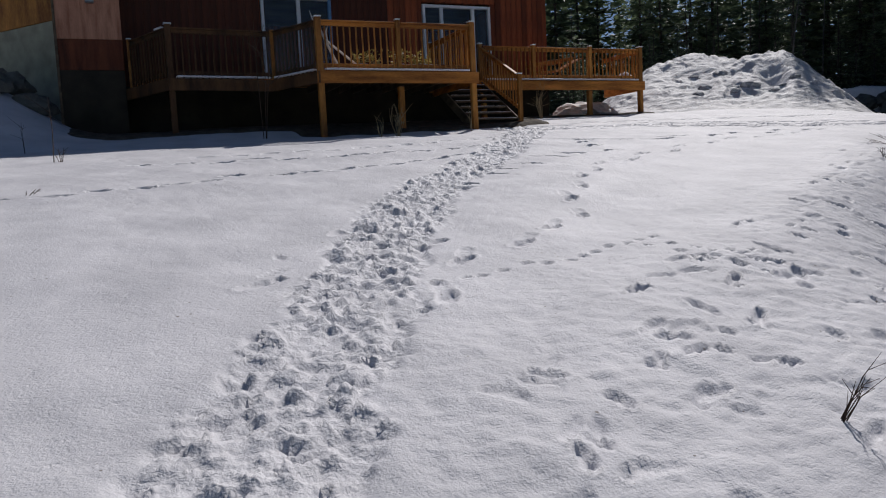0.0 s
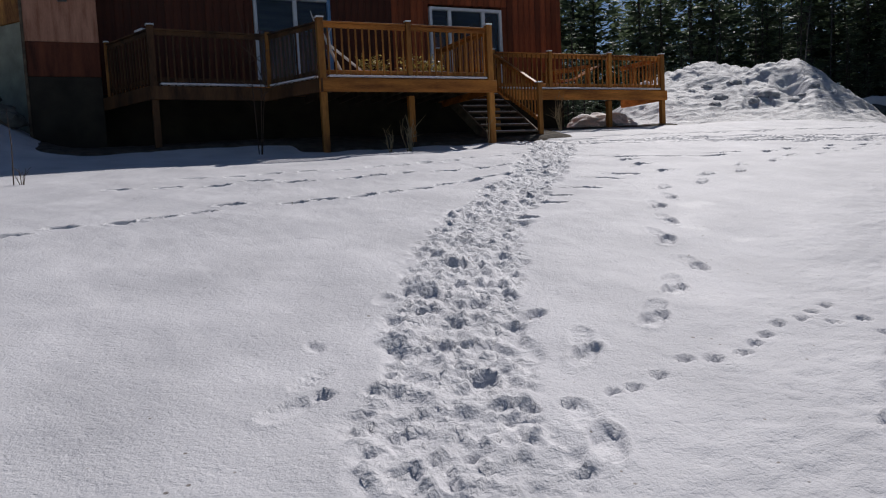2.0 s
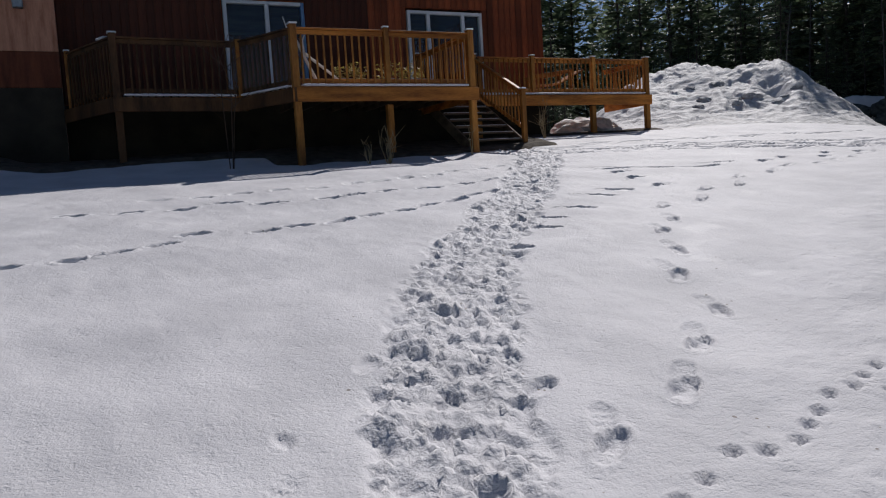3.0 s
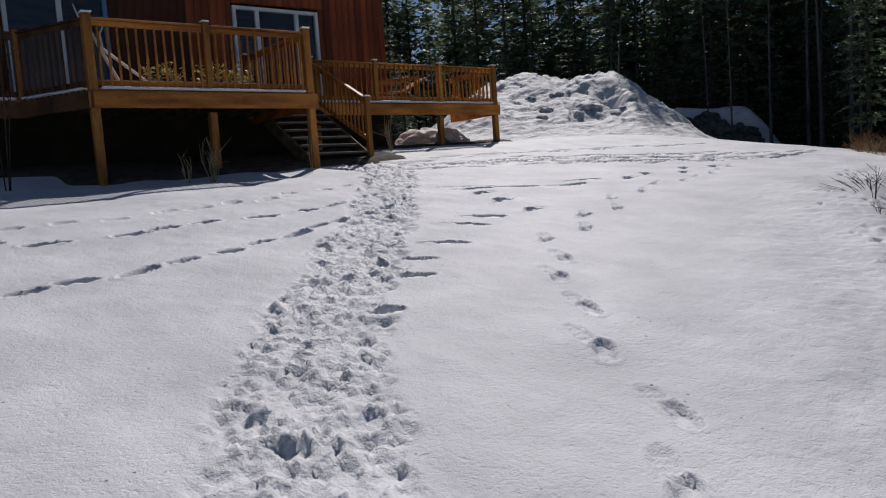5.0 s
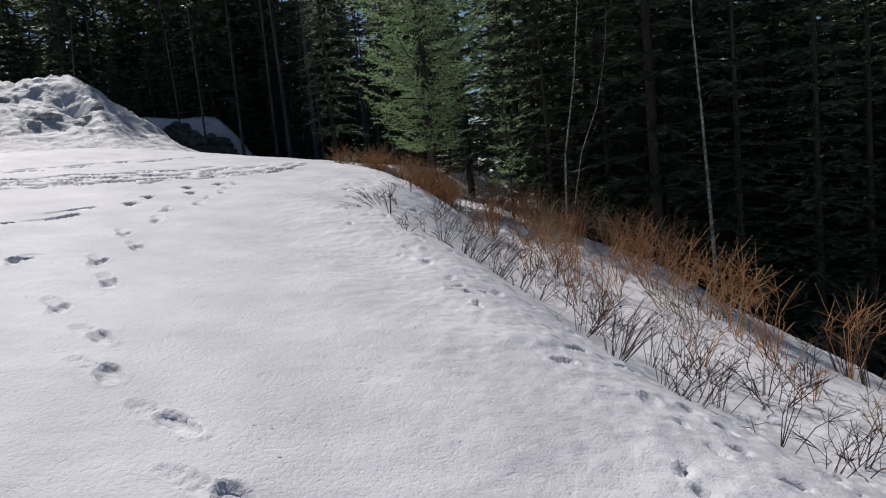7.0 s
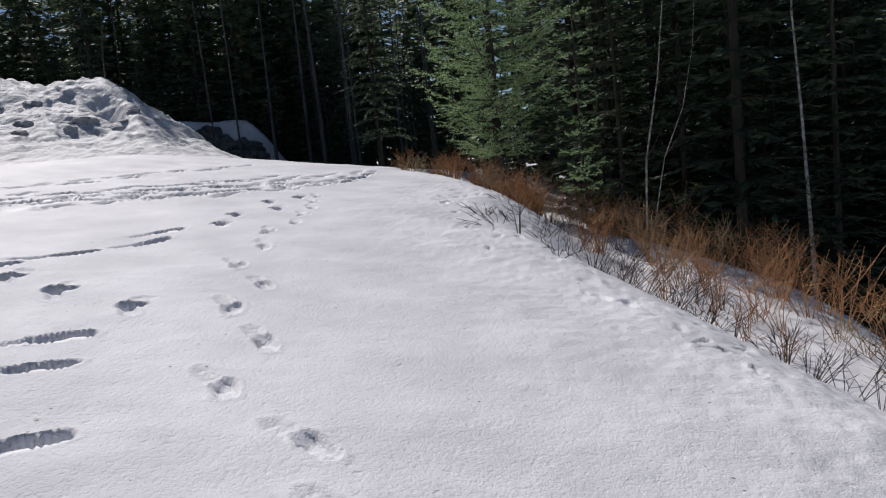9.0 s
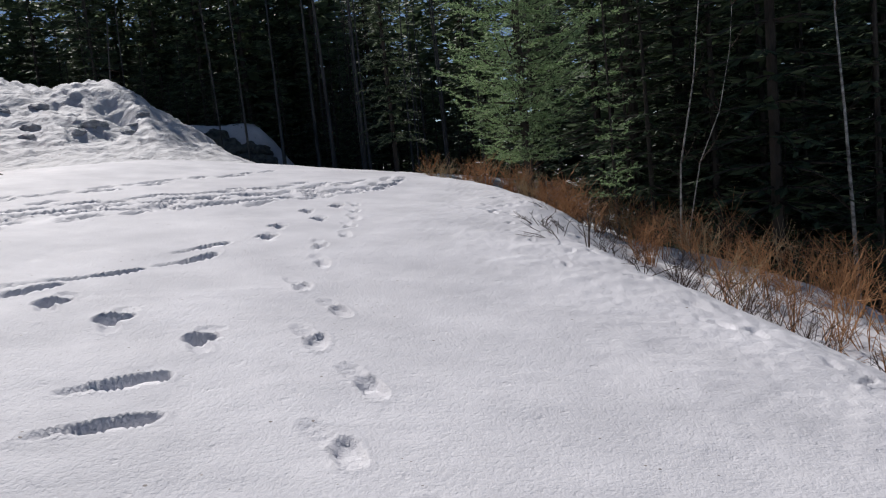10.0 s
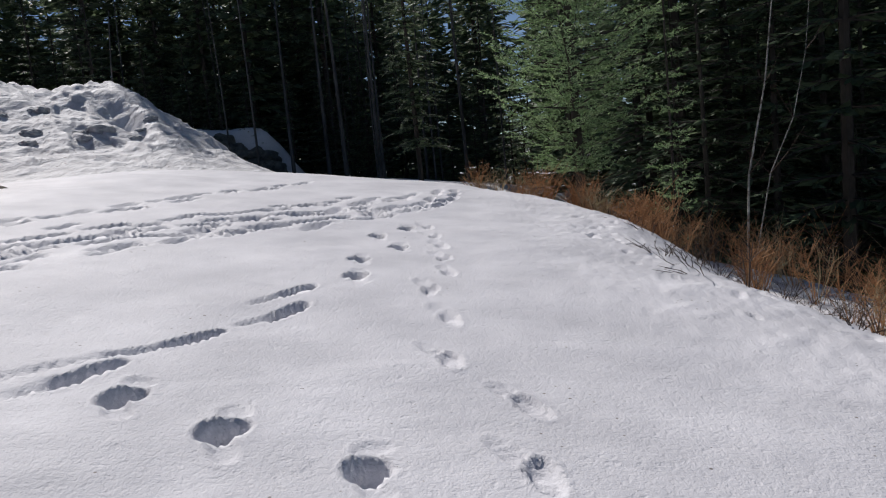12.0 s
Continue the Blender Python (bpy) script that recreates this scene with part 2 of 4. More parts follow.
def brow(x):
    """The brow of the bank: its y at x, bulging before it turns away at the knoll's end."""
    xc = np.minimum(x, 24)
    return 0.62 * xc - 0.1 - 0.017 * np.maximum(0, xc - 9) ** 2 - 0.95 * np.exp(-((xc - 16.4) / 2.3) ** 2) + 1.0 * smoothstep(18.3, 20.8, xc)


def slope_distance(x, y):
    """Metres past the brow of the bank, which drops away from the yard."""
    return (brow(x) - y) / 1.177


def land(x, y):
    """The snow's height without tracks."""
    ys = np.where(y < 16.5, y, 16.5 + 2.2 * (1 - np.exp(-np.maximum(y - 16.5, 0) / 2.2)))
    z = 0.0207 * np.clip(x, -60, 20) + 0.1476 * np.maximum(ys, -60) - 0.179 - 0.07 * np.clip(x - 20, 0, 60)
    d = slope_distance(x, y)
    near = smoothstep(3.0, 7.5, x)
    z = z - (0.35 + 0.75 * near) * smoothstep(-0.7 + 0.45 * smoothstep(6.5, 10.0, x), 2.1, d) - 0.05 * np.clip(d - 2, 0, 2) - 0.5 * np.clip(d - 3.6, 0, 9) * smoothstep(3.0, 5.5, d) * smoothstep(45, 30, x)
    z = z - 0.10 * np.exp(-((x - 6) ** 2 / 60 + (y - 15.2) ** 2 / 1.6))
    z = z + 1.7 * smoothstep(-0.9, -4.2, x) * smoothstep(14.6, 20.0, y)
    z = z + 0.035 * value_noise(x * 0.45, y * 0.45, 3) + 0.014 * value_noise(x * 1.6, y * 1.6, 4)
    return z


def land_at(x, y):
    return float(land(np.array([float(x)]), np.array([float(y)]))[0])


def axis(lo, hi, step, mid_hi, mid_step, far):
    """Grid lines: fine from lo to hi, coarser to mid_hi, then ever wider out to far."""
    mid = list(np.arange(lo, hi, step)) + list(np.arange(hi, mid_hi, mid_step))
    for sign, start, s in ((-1, lo, step), (1, mid_hi, mid_step)):
        p, out = start, []
        while abs(p) < far:
            s = min(s * 1.07, max(0.08, abs(p - start) * (0.03 if abs(p - start) < 9 else 0.12)))
            p += sign * s
            out.append(p)
        mid = (out[::-1] + mid) if sign < 0 else (mid + out)
    return np.array(mid)


GX, GY = axis(-1.0, 9.0, 0.024, 15.5, 0.052, 2500), axis(0.0, 11.2, 0.024, 15.2, 0.052, 2500)
XX, YY = np.meshgrid(GX, GY)
ZZ = land(XX, YY)
DD = np.zeros_like(ZZ)


def press(x, y, length, width, turn, depth, rim=0.25, heel=0.0, soft=0.64, tread=0.0):
    """Tread one print into the snow: an oblong pit with a rim, deeper at the heel."""
    r = length * 1.1
    i0, i1 = np.searchsorted(GX, (x - r, x + r))
    j0, j1 = np.searchsorted(GY, (y - r, y + r))
    if i1 - i0 < 2 or j1 - j0 < 2:
        return
    dx, dy = XX[j0:j1, i0:i1] - x, YY[j0:j1, i0:i1] - y
    c, s = math.cos(turn), math.sin(turn)
    u, v = (dx * c + dy * s) / (length / 2), (-dx * s + dy * c) / (width / 2)
    v = v * (1 + 0.14 * np.cos(u * 3.0) * min(1.0, max(0.0, length / width - 1.3)))
    q = np.sqrt(u * u + v * v)
    q = q + 0.1 * value_noise(dx * 11 + x * 7, dy * 11 + y * 5, 9) + 0.03 * value_noise(dx * 27 + x * 3, dy * 27 + y * 9, 10)
    pit = 1 - smoothstep(soft, 1.12 - 0.2 * (soft - 0.5), q)
    depth = min(depth, width * 0.55)
    edge = np.exp(-((q - 1.16) / 0.09) ** 2)
    floor_shape = 1 + heel * u + 0.12 * value_noise(dx * 18, dy * 18, 12) + tread * np.sin(u * 15)
    old = DD[j0:j1, i0:i1]
    old = old + depth * rim * edge * (1 + 0.6 * value_noise(dx * 14, dy * 14, int(abs(x * 91)))) * np.clip(1 - old / 0.05, 0, 1)
    DD[j0:j1, i0:i1] = old * (1 - pit) + pit * np.minimum(old * 0.5, -depth * floor_shape)


def clods(x, y, scale, seed):
    """Height of broken crumbs of snow, 0 to 1: tilted facets with sharp steps between them."""
    wx, wy = x * scale + 0.35 * value_noise(x * scale * 1.7, y * scale * 1.7, seed), y * scale + 0.35 * value_noise(x * scale * 1.7, y * scale * 1.7, seed + 1)
    xi, yi = np.floor(wx), np.floor(wy)
    best, tall = np.full(x.shape, 9.0), np.zeros(x.shape)

    def h(a, b, k):
        n = (a.astype(np.int64) * 374761393 + b.astype(np.int64) * 668265263 + (seed * 7 + k) * 144665) & 0x7FFFFFFF
        n = ((n ^ (n >> 13)) * 1274126177) & 0x7FFFFFFF
        return ((n ^ (n >> 16)) & 0xFFFF) / 65535

    for a in (-1, 0, 1):
        for b in (-1, 0, 1):
            cx, cy = xi + a, yi + b
            dx, dy = wx - cx - h(cx, cy, 0), wy - cy - h(cx, cy, 1)
            d = dx * dx + dy * dy
            own = h(cx, cy, 2) ** 1.6 + 0.7 * dx * (h(cx, cy, 3) - 0.5) + 0.7 * dy * (h(cx, cy, 4) - 0.5) - 0.35 * d
            near = d < best
            best, tall = np.where(near, d, best), np.where(near, own, tall)
    return tall


def along(points, step):
    """Evenly spaced places and headings on a line through points."""
    out, left = [], 0.0
    for (x0, y0), (x1, y1) in zip(points, points[1:]):
        n = math.hypot(x1 - x0, y1 - y0)
        p = left
        while p < n:
            out.append((x0 + (x1 - x0) * p / n, y0 + (y1 - y0) * p / n, math.atan2(y1 - y0, x1 - x0)))
            p += step
        left = p - n
    return out


rng = random.Random(5)
TRAIL = [(-1.3, -0.9), (-0.61, 0.63), (-0.05, 1.68), (0.36, 2.4), (0.75, 3.27), (1.46, 4.75), (2.2, 6.0), (2.9, 6.95), (4.0, 8.4), (5.6, 10.3), (7.1, 12.3), (8.2, 13.9), (8.7, 15.6)]
# the trodden path: a sunk band of crumbs and clods under many overlapping prints
band = np.full(XX.shape, 9.0)
for x, y, a in along(TRAIL, 0.2):
    i0, i1 = np.searchsorted(GX, (x - 1, x + 1))
    j0, j1 = np.searchsorted(GY, (y - 1, y + 1))
    band[j0:j1, i0:i1] = np.minimum(band[j0:j1, i0:i1], np.hypot(XX[j0:j1, i0:i1] - x, YY[j0:j1, i0:i1] - y))
band = band + 0.09 * value_noise(XX * 2.6, YY * 2.6, 26) + 0.04 * value_noise(XX * 7, YY * 7, 27)
rough = 1 - smoothstep(0.37, 0.48, band)
worn = rough > 0
wx_, wy_ = XX[worn], YY[worn]
DD[worn] += rough[worn] * (-0.045 + 0.045 * clods(wx_, wy_, 5.0, 61) + 0.042 * clods(wx_, wy_, 11.0, 63) * smoothstep(-0.3, 0.3, value_noise(wx_ * 3, wy_ * 3, 67)))
for x, y, a in along(TRAIL, 0.075):
    side = rng.choice((-1, 1)) * abs(rng.gauss(0.17, 0.1))
    side = max(-0.37, min(0.37, side))
    press(x - math.sin(a) * side, y + math.cos(a) * side, rng.uniform(0.25, 0.33), rng.uniform(0.1, 0.14), a + rng.gauss(0, 0.28), rng.uniform(0.006, 0.024), rim=rng.uniform(0.2, 0.7), heel=rng.uniform(-0.6, 0.6), soft=rng.uniform(0.7, 0.86), tread=rng.choice((0, 0, 0.25)))
DD[worn] += rough[worn] * (0.036 * np.maximum(0, clods(wx_, wy_, 9.0, 73) - 0.3) + 0.034 * np.maximum(0, clods(wx_, wy_, 16.0, 71) - 0.25) + 0.004 * value_noise(wx_ * 24 + wy_ * 7, wy_ * 23, 24))
for x, y, a, deep in ((0.3, 2.73, 0.7, 0.037), (0.93, 4.7, 0.9, 0.031), (1.61, 3.96, 0.5, 0.043), (0.86, 3.15, 1.1, 0.056), (0.9, 3.72, 1.2, 0.050), (0.8, 4.17, 0.6, 0.031), (1.23, 3.96, 0.8, 0.031), (1.32, 3.7, 0.9, 0.037), (1.84, 5.0, 0.9, 0.037), (-0.38, 1.75, 1.0, 0.037), (0.1, 1.9, 0.9, 0.031), (2.2, 5.35, 0.8, 0.037), (2.75, 6.3, 0.8, 0.037), (1.4, 4.3, 1.0, 0.031)):
    press(x, y, rng.uniform(0.22, 0.3), rng.uniform(0.12, 0.15), a, deep, rim=0.25, heel=rng.uniform(-0.5, 0.5), soft=0.76)
# one boot beside the path, and its scuff
press(-0.09, 3.25, 0.33, 0.15, 0.55, 0.022, rim=0.3, heel=0.5, soft=0.8)
press(0.11, 3.56, 0.34, 0.14, 0.7, 0.012, rim=0.25, soft=0.6, tread=0.9)

# boot prints of one walker who crossed the yard
BOOT_A = [(0.99, 2.36), (1.5, 3.25), (2.2, 3.55), (2.78, 4.02), (3.45, 4.5), (3.84, 5.3), (4.4, 5.9), (4.86, 6.61), (5.44, 7.08), (5.97, 7.83), (6.75, 7.98), (7.38, 8.55), (8.17, 8.68), (8.76, 9.23), (9.7, 9.43), (10.44, 9.75), (11.2, 9.75), (11.9, 9.94), (12.63, 10.12), (13.2, 10.33), (14.0, 10.6)]
for i, (x, y) in enumerate(BOOT_A):
    nx, ny = BOOT_A[min(i + 1, len(BOOT_A) - 1)]
    px, py = BOOT_A[max(i - 1, 0)]
    a = math.atan2(ny - py, nx - px)
    b = 0.3 if i % 2 else 0.26
    press(x + b * math.cos(a + 0.25), y + b * math.sin(a + 0.25), 0.34, 0.15, a + 0.2, 0.014, rim=0.5, heel=-0.3, soft=0.72, tread=0.5)
    press(x + 0.03 * math.cos(a), y + 0.03 * math.sin(a), 0.34, 0.15, a + 0.12 * (-1) ** i, 0.03, rim=0.45, heel=0.3, soft=0.84, tread=0.25)
    press(x + 0.06 * math.cos(a), y + 0.06 * math.sin(a), 0.15, 0.11, a + 1.2 + rng.gauss(0, 0.4), 0.044, rim=0.1, heel=0.5, soft=0.8)
# deep prints where someone sank in
BOOT_B = [(7.26, 9.29), (7.42, 10.03), (7.66, 10.71), (7.88, 11.09), (8.68, 10.91), (9.5, 10.63), (10.06, 10.79), (10.78, 10.51), (11.54, 10.73), (12.46, 10.58), (13.12, 11.02), (13.88, 10.86)]
for i, (x, y) in enumerate(BOOT_B):
    if 2 < i < 7:
        press(x, y, rng.uniform(0.48, 0.58), 0.17, rng.uniform(-0.5, -0.2), rng.uniform(0.09, 0.11), rim=0.08, heel=0.35, soft=0.74)
        press(x - 0.3, y + 0.12, 0.34, 0.1, -0.4, 0.03, rim=0.15, soft=0.6)
    else:
        press(x, y, rng.uniform(0.25, 0.3), rng.uniform(0.2, 0.23), rng.uniform(-0.3, 0.3), rng.uniform(0.12, 0.14), rim=0.06, heel=0.25, soft=0.78)
        press(x - 0.19, y - 0.1, 0.24, 0.14, rng.uniform(0.2, 0.8), 0.02, rim=0.45, soft=0.6)
        press(x + 0.2, y + 0.04, 0.2, 0.16, rng.uniform(0, 3), 0.012, rim=0.6, soft=0.6)
for x, y, n, a in ((6.45, 9.25, 0.42, -0.8), (5.94, 9.0, 0.5, -0.75), (5.12, 8.35, 0.46, -0.8), (4.43, 7.98, 0.38, -0.7), (4.0, 7.43, 0.36, -0.6), (3.24, 6.79, 0.3, -0.5)):
    press(x, y, n, 0.17, a, 0.085, rim=0.12, heel=0.4, soft=0.74)
    press(x - 0.16, y + 0.16, 0.3, 0.13, a, 0.025, rim=0.35, soft=0.6)
for x, y, a in along([(7.6, 11.55), (8.15, 11.2), (8.5, 11.02)], 0.4):
    press(x, y, 0.5, 0.1, a, 0.035, rim=0.1, soft=0.5)
# old thawed tracks on the near side of the deck and along the drive
for line, n, deep in (([(-2.6, 8.1), (-0.5, 8.25), (0.7, 8.9), (2.2, 8.96), (3.4, 9.35), (4.8, 10.1), (6.2, 10.6)], 0.5, 0.13), ([(-0.5, 10.9), (1.3, 10.75), (2.6, 10.5), (3.8, 10.85), (5.6, 11.2)], 0.6, 0.1), ([(0.6, 11.9), (2.8, 11.6), (5.4, 12.2), (7.3, 13.0)], 0.55, 0.05)):
    for x, y, a in along(line, n):
        press(x + rng.gauss(0, 0.07), y + rng.gauss(0, 0.09), rng.uniform(0.3, 0.46), rng.uniform(0.15, 0.2), a + rng.gauss(0, 0.15), deep * rng.uniform(0.7, 1.3), rim=0.15)
for line in ([(8.7, 14.7), (10.0, 14.45), (11.8, 13.8), (12.8, 12.6), (14.5, 11.8), (16.3, 10.9), (19.0, 11.2)], [(8.9, 14.2), (11.2, 14.0), (13.2, 13.0), (15.4, 11.6), (17.2, 10.9)], [(9.2, 14.9), (12.2, 14.3), (14.3, 13.2), (17.0, 12.2)], [(9.0, 13.7), (11.0, 13.4), (13.6, 12.2), (16.5, 11.0)], [(8.8, 15.3), (11.5, 15.4), (15.0, 15.0), (19.0, 14.0)], [(9.4, 14.5), (12.6, 13.4), (14.9, 12.3), (17.6, 11.6)]):
    for x, y, a in along(line, 0.37):
        press(x + rng.gauss(0, 0.12), y + rng.gauss(0, 0.16), rng.uniform(0.4, 0.8), rng.uniform(0.15, 0.21), a + rng.gauss(0, 0.14), rng.uniform(0.06, 0.11), rim=0.12, soft=0.5)
# a small animal's paw prints
for line in ([(0.91, 2.72), (1.27, 2.79), (1.86, 2.92), (2.33, 2.96), (2.81, 3.17), (3.21, 3.3), (3.5, 3.5)], [(3.06, 3.22), (3.2, 2.88), (3.33, 2.36), (3.7, 2.0)], [(3.4, 3.0), (3.5, 2.5), (3.3, 2.1)], [(2.9, 2.5), (3.6, 2.7), (4.3, 2.6)]):
    for x, y, a in along(line, 0.2):
        press(x + rng.gauss(0, 0.03), y + rng.gauss(0, 0.03), 0.11, 0.08, a, 0.036, rim=0.2)
# trampled, thawed snow on the brow of the bank
for i in range(170):
    s = rng.uniform(-0.7, 1.0)
    x = 0.6 + 15.5 * rng.random() ** 1.25
    y = brow(x) - 1.177 * s
    press(x, y, rng.uniform(0.12, 0.34), rng.uniform(0.06, 0.13), rng.gauss(0.2, 0.5), rng.uniform(0.015, 0.045), rim=rng.uniform(0.2, 0.5))
for x, y in ((2.08, 1.06), (1.58, 1.02), (1.15, 0.75), (1.15, -0.04), (3.59, 2.08), (3.01, 1.94), (3.05, 1.15), (2.5, 0.63), (2.62, 1.35), (4.88, 3.06), (4.07, 2.68), (0.84, 0.46), (0.56, 0.14), (2.16, 1.33), (0.1, 3.35), (0.25, 4.0)):
    press(x, y, rng.uniform(0.1, 0.24), rng.uniform(0.07, 0.13), rng.uniform(0, 3), rng.uniform(0.02, 0.035), rim=0.4)
ZZ += DD + (1 - rough) * (0.004 * value_noise(XX * 7, YY * 4.6, 31) + 0.0016 * value_noise(XX * 21, YY * 17, 33)) + (0.01 * np.maximum(0, value_noise(XX * 2.3, YY * 1.6, 32)) + 0.014 * np.maximum(0, value_noise(XX * 4 + YY * 2, YY * 6, 35)) + 0.008 * value_noise(XX * 10, YY * 15, 36) + 0.005 * value_noise(XX * 22, YY * 24, 37)) * smoothstep(-2.6, 0.2, slope_distance(XX, YY))


def sheet(name, xs, ys, zs, mat, parent=None):
    """A smooth mesh over a grid of heights."""
    nx, ny = len(xs), len(ys)
    me = bpy.data.meshes.new(name)
    co = np.empty((nx * ny, 3), np.float32)
    gx, gy = np.meshgrid(xs, ys)
    co[:, 0], co[:, 1], co[:, 2] = gx.ravel(), gy.ravel(), zs.ravel()
    i = np.arange(nx * ny).reshape(ny, nx)
    quads = np.stack((i[:-1, :-1], i[:-1, 1:], i[1:, 1:], i[1:, :-1]), -1).reshape(-1, 4)
    me.vertices.add(nx * ny)
    me.vertices.foreach_set("co", co.ravel())
    me.loops.add(quads.size)
    me.loops.foreach_set("vertex_index", quads.ravel().astype(np.int32))
    me.polygons.add(len(quads))
    me.polygons.foreach_set("loop_start", np.arange(0, quads.size, 4, dtype=np.int32))
    me.polygons.foreach_set("use_smooth", np.ones(len(quads), bool))
    me.update(calc_edges=True)
    return put_mesh(name, me, mat, parent)


def crumbled(mat):
    """Broken crumbs as relief where the snow is trodden."""
    n, l = mat.node_tree.nodes, mat.node_tree.links
    b = n["Principled BSDF"]
    old = b.inputs["Normal"].links[0].from_socket
    mask = n.new("ShaderNodeAttribute")
    mask.attribute_name = "trodden"
    tc = n.new("ShaderNodeTexCoord")
    ns = n.new("ShaderNodeTexNoise")
    ns.inputs["Scale"].default_value = 9.0
    ns.inputs["Detail"].default_value = 3
    l.new(tc.outputs["Object"], ns.inputs["Vector"])
    warp = n.new("ShaderNodeMix")
    warp.data_type = "RGBA"
    warp.blend_type = "ADD"
    warp.inputs["Factor"].default_value = 0.12
    l.new(tc.outputs["Object"], warp.inputs["A"])
    l.new(ns.outputs["Color"], warp.inputs["B"])
    for scale, deep in ((14.0, 0.035), (31.0, 0.018)):
        vo = n.new("ShaderNodeTexVoronoi")
        vo.inputs["Scale"].default_value = scale
        l.new(warp.outputs["Result"], vo.inputs["Vector"])
        sep = n.new("ShaderNodeSeparateColor")
        l.new(vo.outputs["Color"], sep.inputs[0])
        up = n.new("ShaderNodeMath")
        up.operation = "SUBTRACT"
        l.new(sep.outputs[0], up.inputs[0])
        l.new(vo.outputs["Distance"], up.inputs[1])
        bp = n.new("ShaderNodeBump")
        bp.inputs["Distance"].default_value = deep
        l.new(mask.outputs["Fac"], bp.inputs["Strength"])
        l.new(up.outputs[0], bp.inputs["Height"])
        l.new(old, bp.inputs["Normal"])
        old = bp.outputs["Normal"]
    l.new(old, b.inputs["Normal"])


TRODDEN = SNOW.copy()
TRODDEN.name = "trodden snow"
crumbled(TRODDEN)
ground = tagged(sheet("ground", GX, GY, ZZ, TRODDEN), "sloping yard under crusted old snow with footprints", "snow ground", kind="structure")

trodden = ground.data.attributes.new("trodden", "FLOAT", "POINT")
trodden.data.foreach_set("value", (0.36 * rough * (0.6 + 0.4 * value_noise(XX * 3.1, YY * 3.1, 77))).astype(np.float32).ravel())

# ---- ploughed snow pile ----
px_, py_ = np.linspace(13.5, 37, 340), np.linspace(13.0, 36, 340)
PX, PY = np.meshgrid(px_, py_)


def mound(cx, cy, rx, ry, turn, h, power=1.3):
    c, s = math.cos(turn), math.sin(turn)
    u, v = ((PX - cx) * c + (PY - cy) * s) / rx, (-(PX - cx) * s + (PY - cy) * c) / ry
    return h * np.clip(1.12 - np.sqrt(u * u + v * v + 0.0144), 0, 1) ** power


crest = [(23.8, 27.9, 3.5), (25.3, 27.5, 3.8), (26.8, 26.4, 3.75), (28.5, 25.1, 4.05)]
pile_h = np.zeros_like(PX)
for (x0, y0, h0), (x1, y1, h1) in zip(crest, crest[1:]):
    for k in np.linspace(0, 1, 5):
        pile_h = np.maximum(pile_h, mound(x0 + (x1 - x0) * k, y0 + (y1 - y0) * k, 10.5, 4.9, 0.75, h0 + (h1 - h0) * k, 1.65))
PA, PB = PX * 0.72 + PY * 0.69, PY * 0.72 - PX * 0.69
pile_h = pile_h + (pile_h > 0.02) * np.minimum(pile_h, 1) * (0.1 * ridged(PX * 0.45, PY * 0.45, 41, 2) + 0.09 * ridged(PA * 1.5 + PB * 1.1, PB * 0.45 - PA * 0.35, 45, 4) + 0.05 * value_noise(PX * 3.2, PY * 3.2, 47) + 0.1 * clods(PA * 0.5, PB, 1.2, 81) + 0.07 * clods(PA * 0.6, PB, 4.2, 83) * smoothstep(-0.2, 0.4, value_noise(PX * 0.9, PY * 0.9, 85)))
pile_h = pile_h - 0.75 * np.exp(-(((PX - 25.2) * 0.68 - (PY - 22.6) * 0.73) / 0.55) ** 2 - (((PX - 25.2) * 0.73 + (PY - 22.6) * 0.68) / 1.1) ** 2)
pile = tagged(sheet("snow_mound", px_, py_, land(PX, PY) - 0.25 + pile_h, PILE_SNOW), "large ploughed snow pile, lumpy, with dirty streaks", "snow pile")


# ---- house ----
WY = 19.88
house = empty("house", "red-brown wooden house with vertical board siding", "house", (6, WY, 2.6))
openings = [(3.24, 5.3, 3.86, 6.35), (8.12, 10.46, 3.86, 6.3)]
part("foundation", span(-0.4, 12.5, WY + 0.02, WY + 0.2, 1.8, 3.82, 0), SHADED_BASE, house, "basement wall under the deck, coloured dark for the shade")
for x0, x1, z0, z1 in ((-0.4, 3.24, 3.82, 6.36), (5.3, 8.12, 3.82, 6.36), (10.46, 12.5, 3.82, 6.36), (-0.4, 12.5, 6.36, 7.3), (-0.4, 8.0, 7.3, 9.6)):
    part("wall", span(x0, x1, WY + 0.03, WY + 0.2, z0, z1, 0), SIDING, house)
part("wall", span(12.3, 12.5, WY + 0.2, WY + 8, 2.0, 7.3, 0), SIDING, house)
part("wall", span(7.8, 8.0, WY + 0.2, WY + 8, 7.3, 9.6, 0), SIDING, house)
part("wall", span(-0.4, -0.2, WY + 0.2, WY + 8, 2.0, 9.6, 0), SIDING, house)
part("wall", span(-0.2, 12.3, WY + 7.8, WY + 8, 2.0, 7.3, 0), SIDING, house)
part("wall", span(-0.2, 7.8, WY + 7.8, WY + 8, 7.3, 9.6, 0), SIDING, house)
part("inner_ceiling", span(-0.2, 12.3, WY + 0.2, WY + 7.8, 7.1, 7.28, 0), OLD_WOOD, house)
part("roof", span(-0.9, 8.35, WY - 0.38, WY + 8.4, 9.6, 9.85), OLD_WOOD, house, "dark roof slab")
part("roof", span(8.36, 12.9, WY - 0.38, WY + 8.4, 7.3, 7.5), OLD_WOOD, house, "dark lower roof slab")
part("inner_floor", span(-0.2, 12.3, WY + 0.2, WY + 7.8, 3.6, 3.82, 0), OLD_WOOD, house)


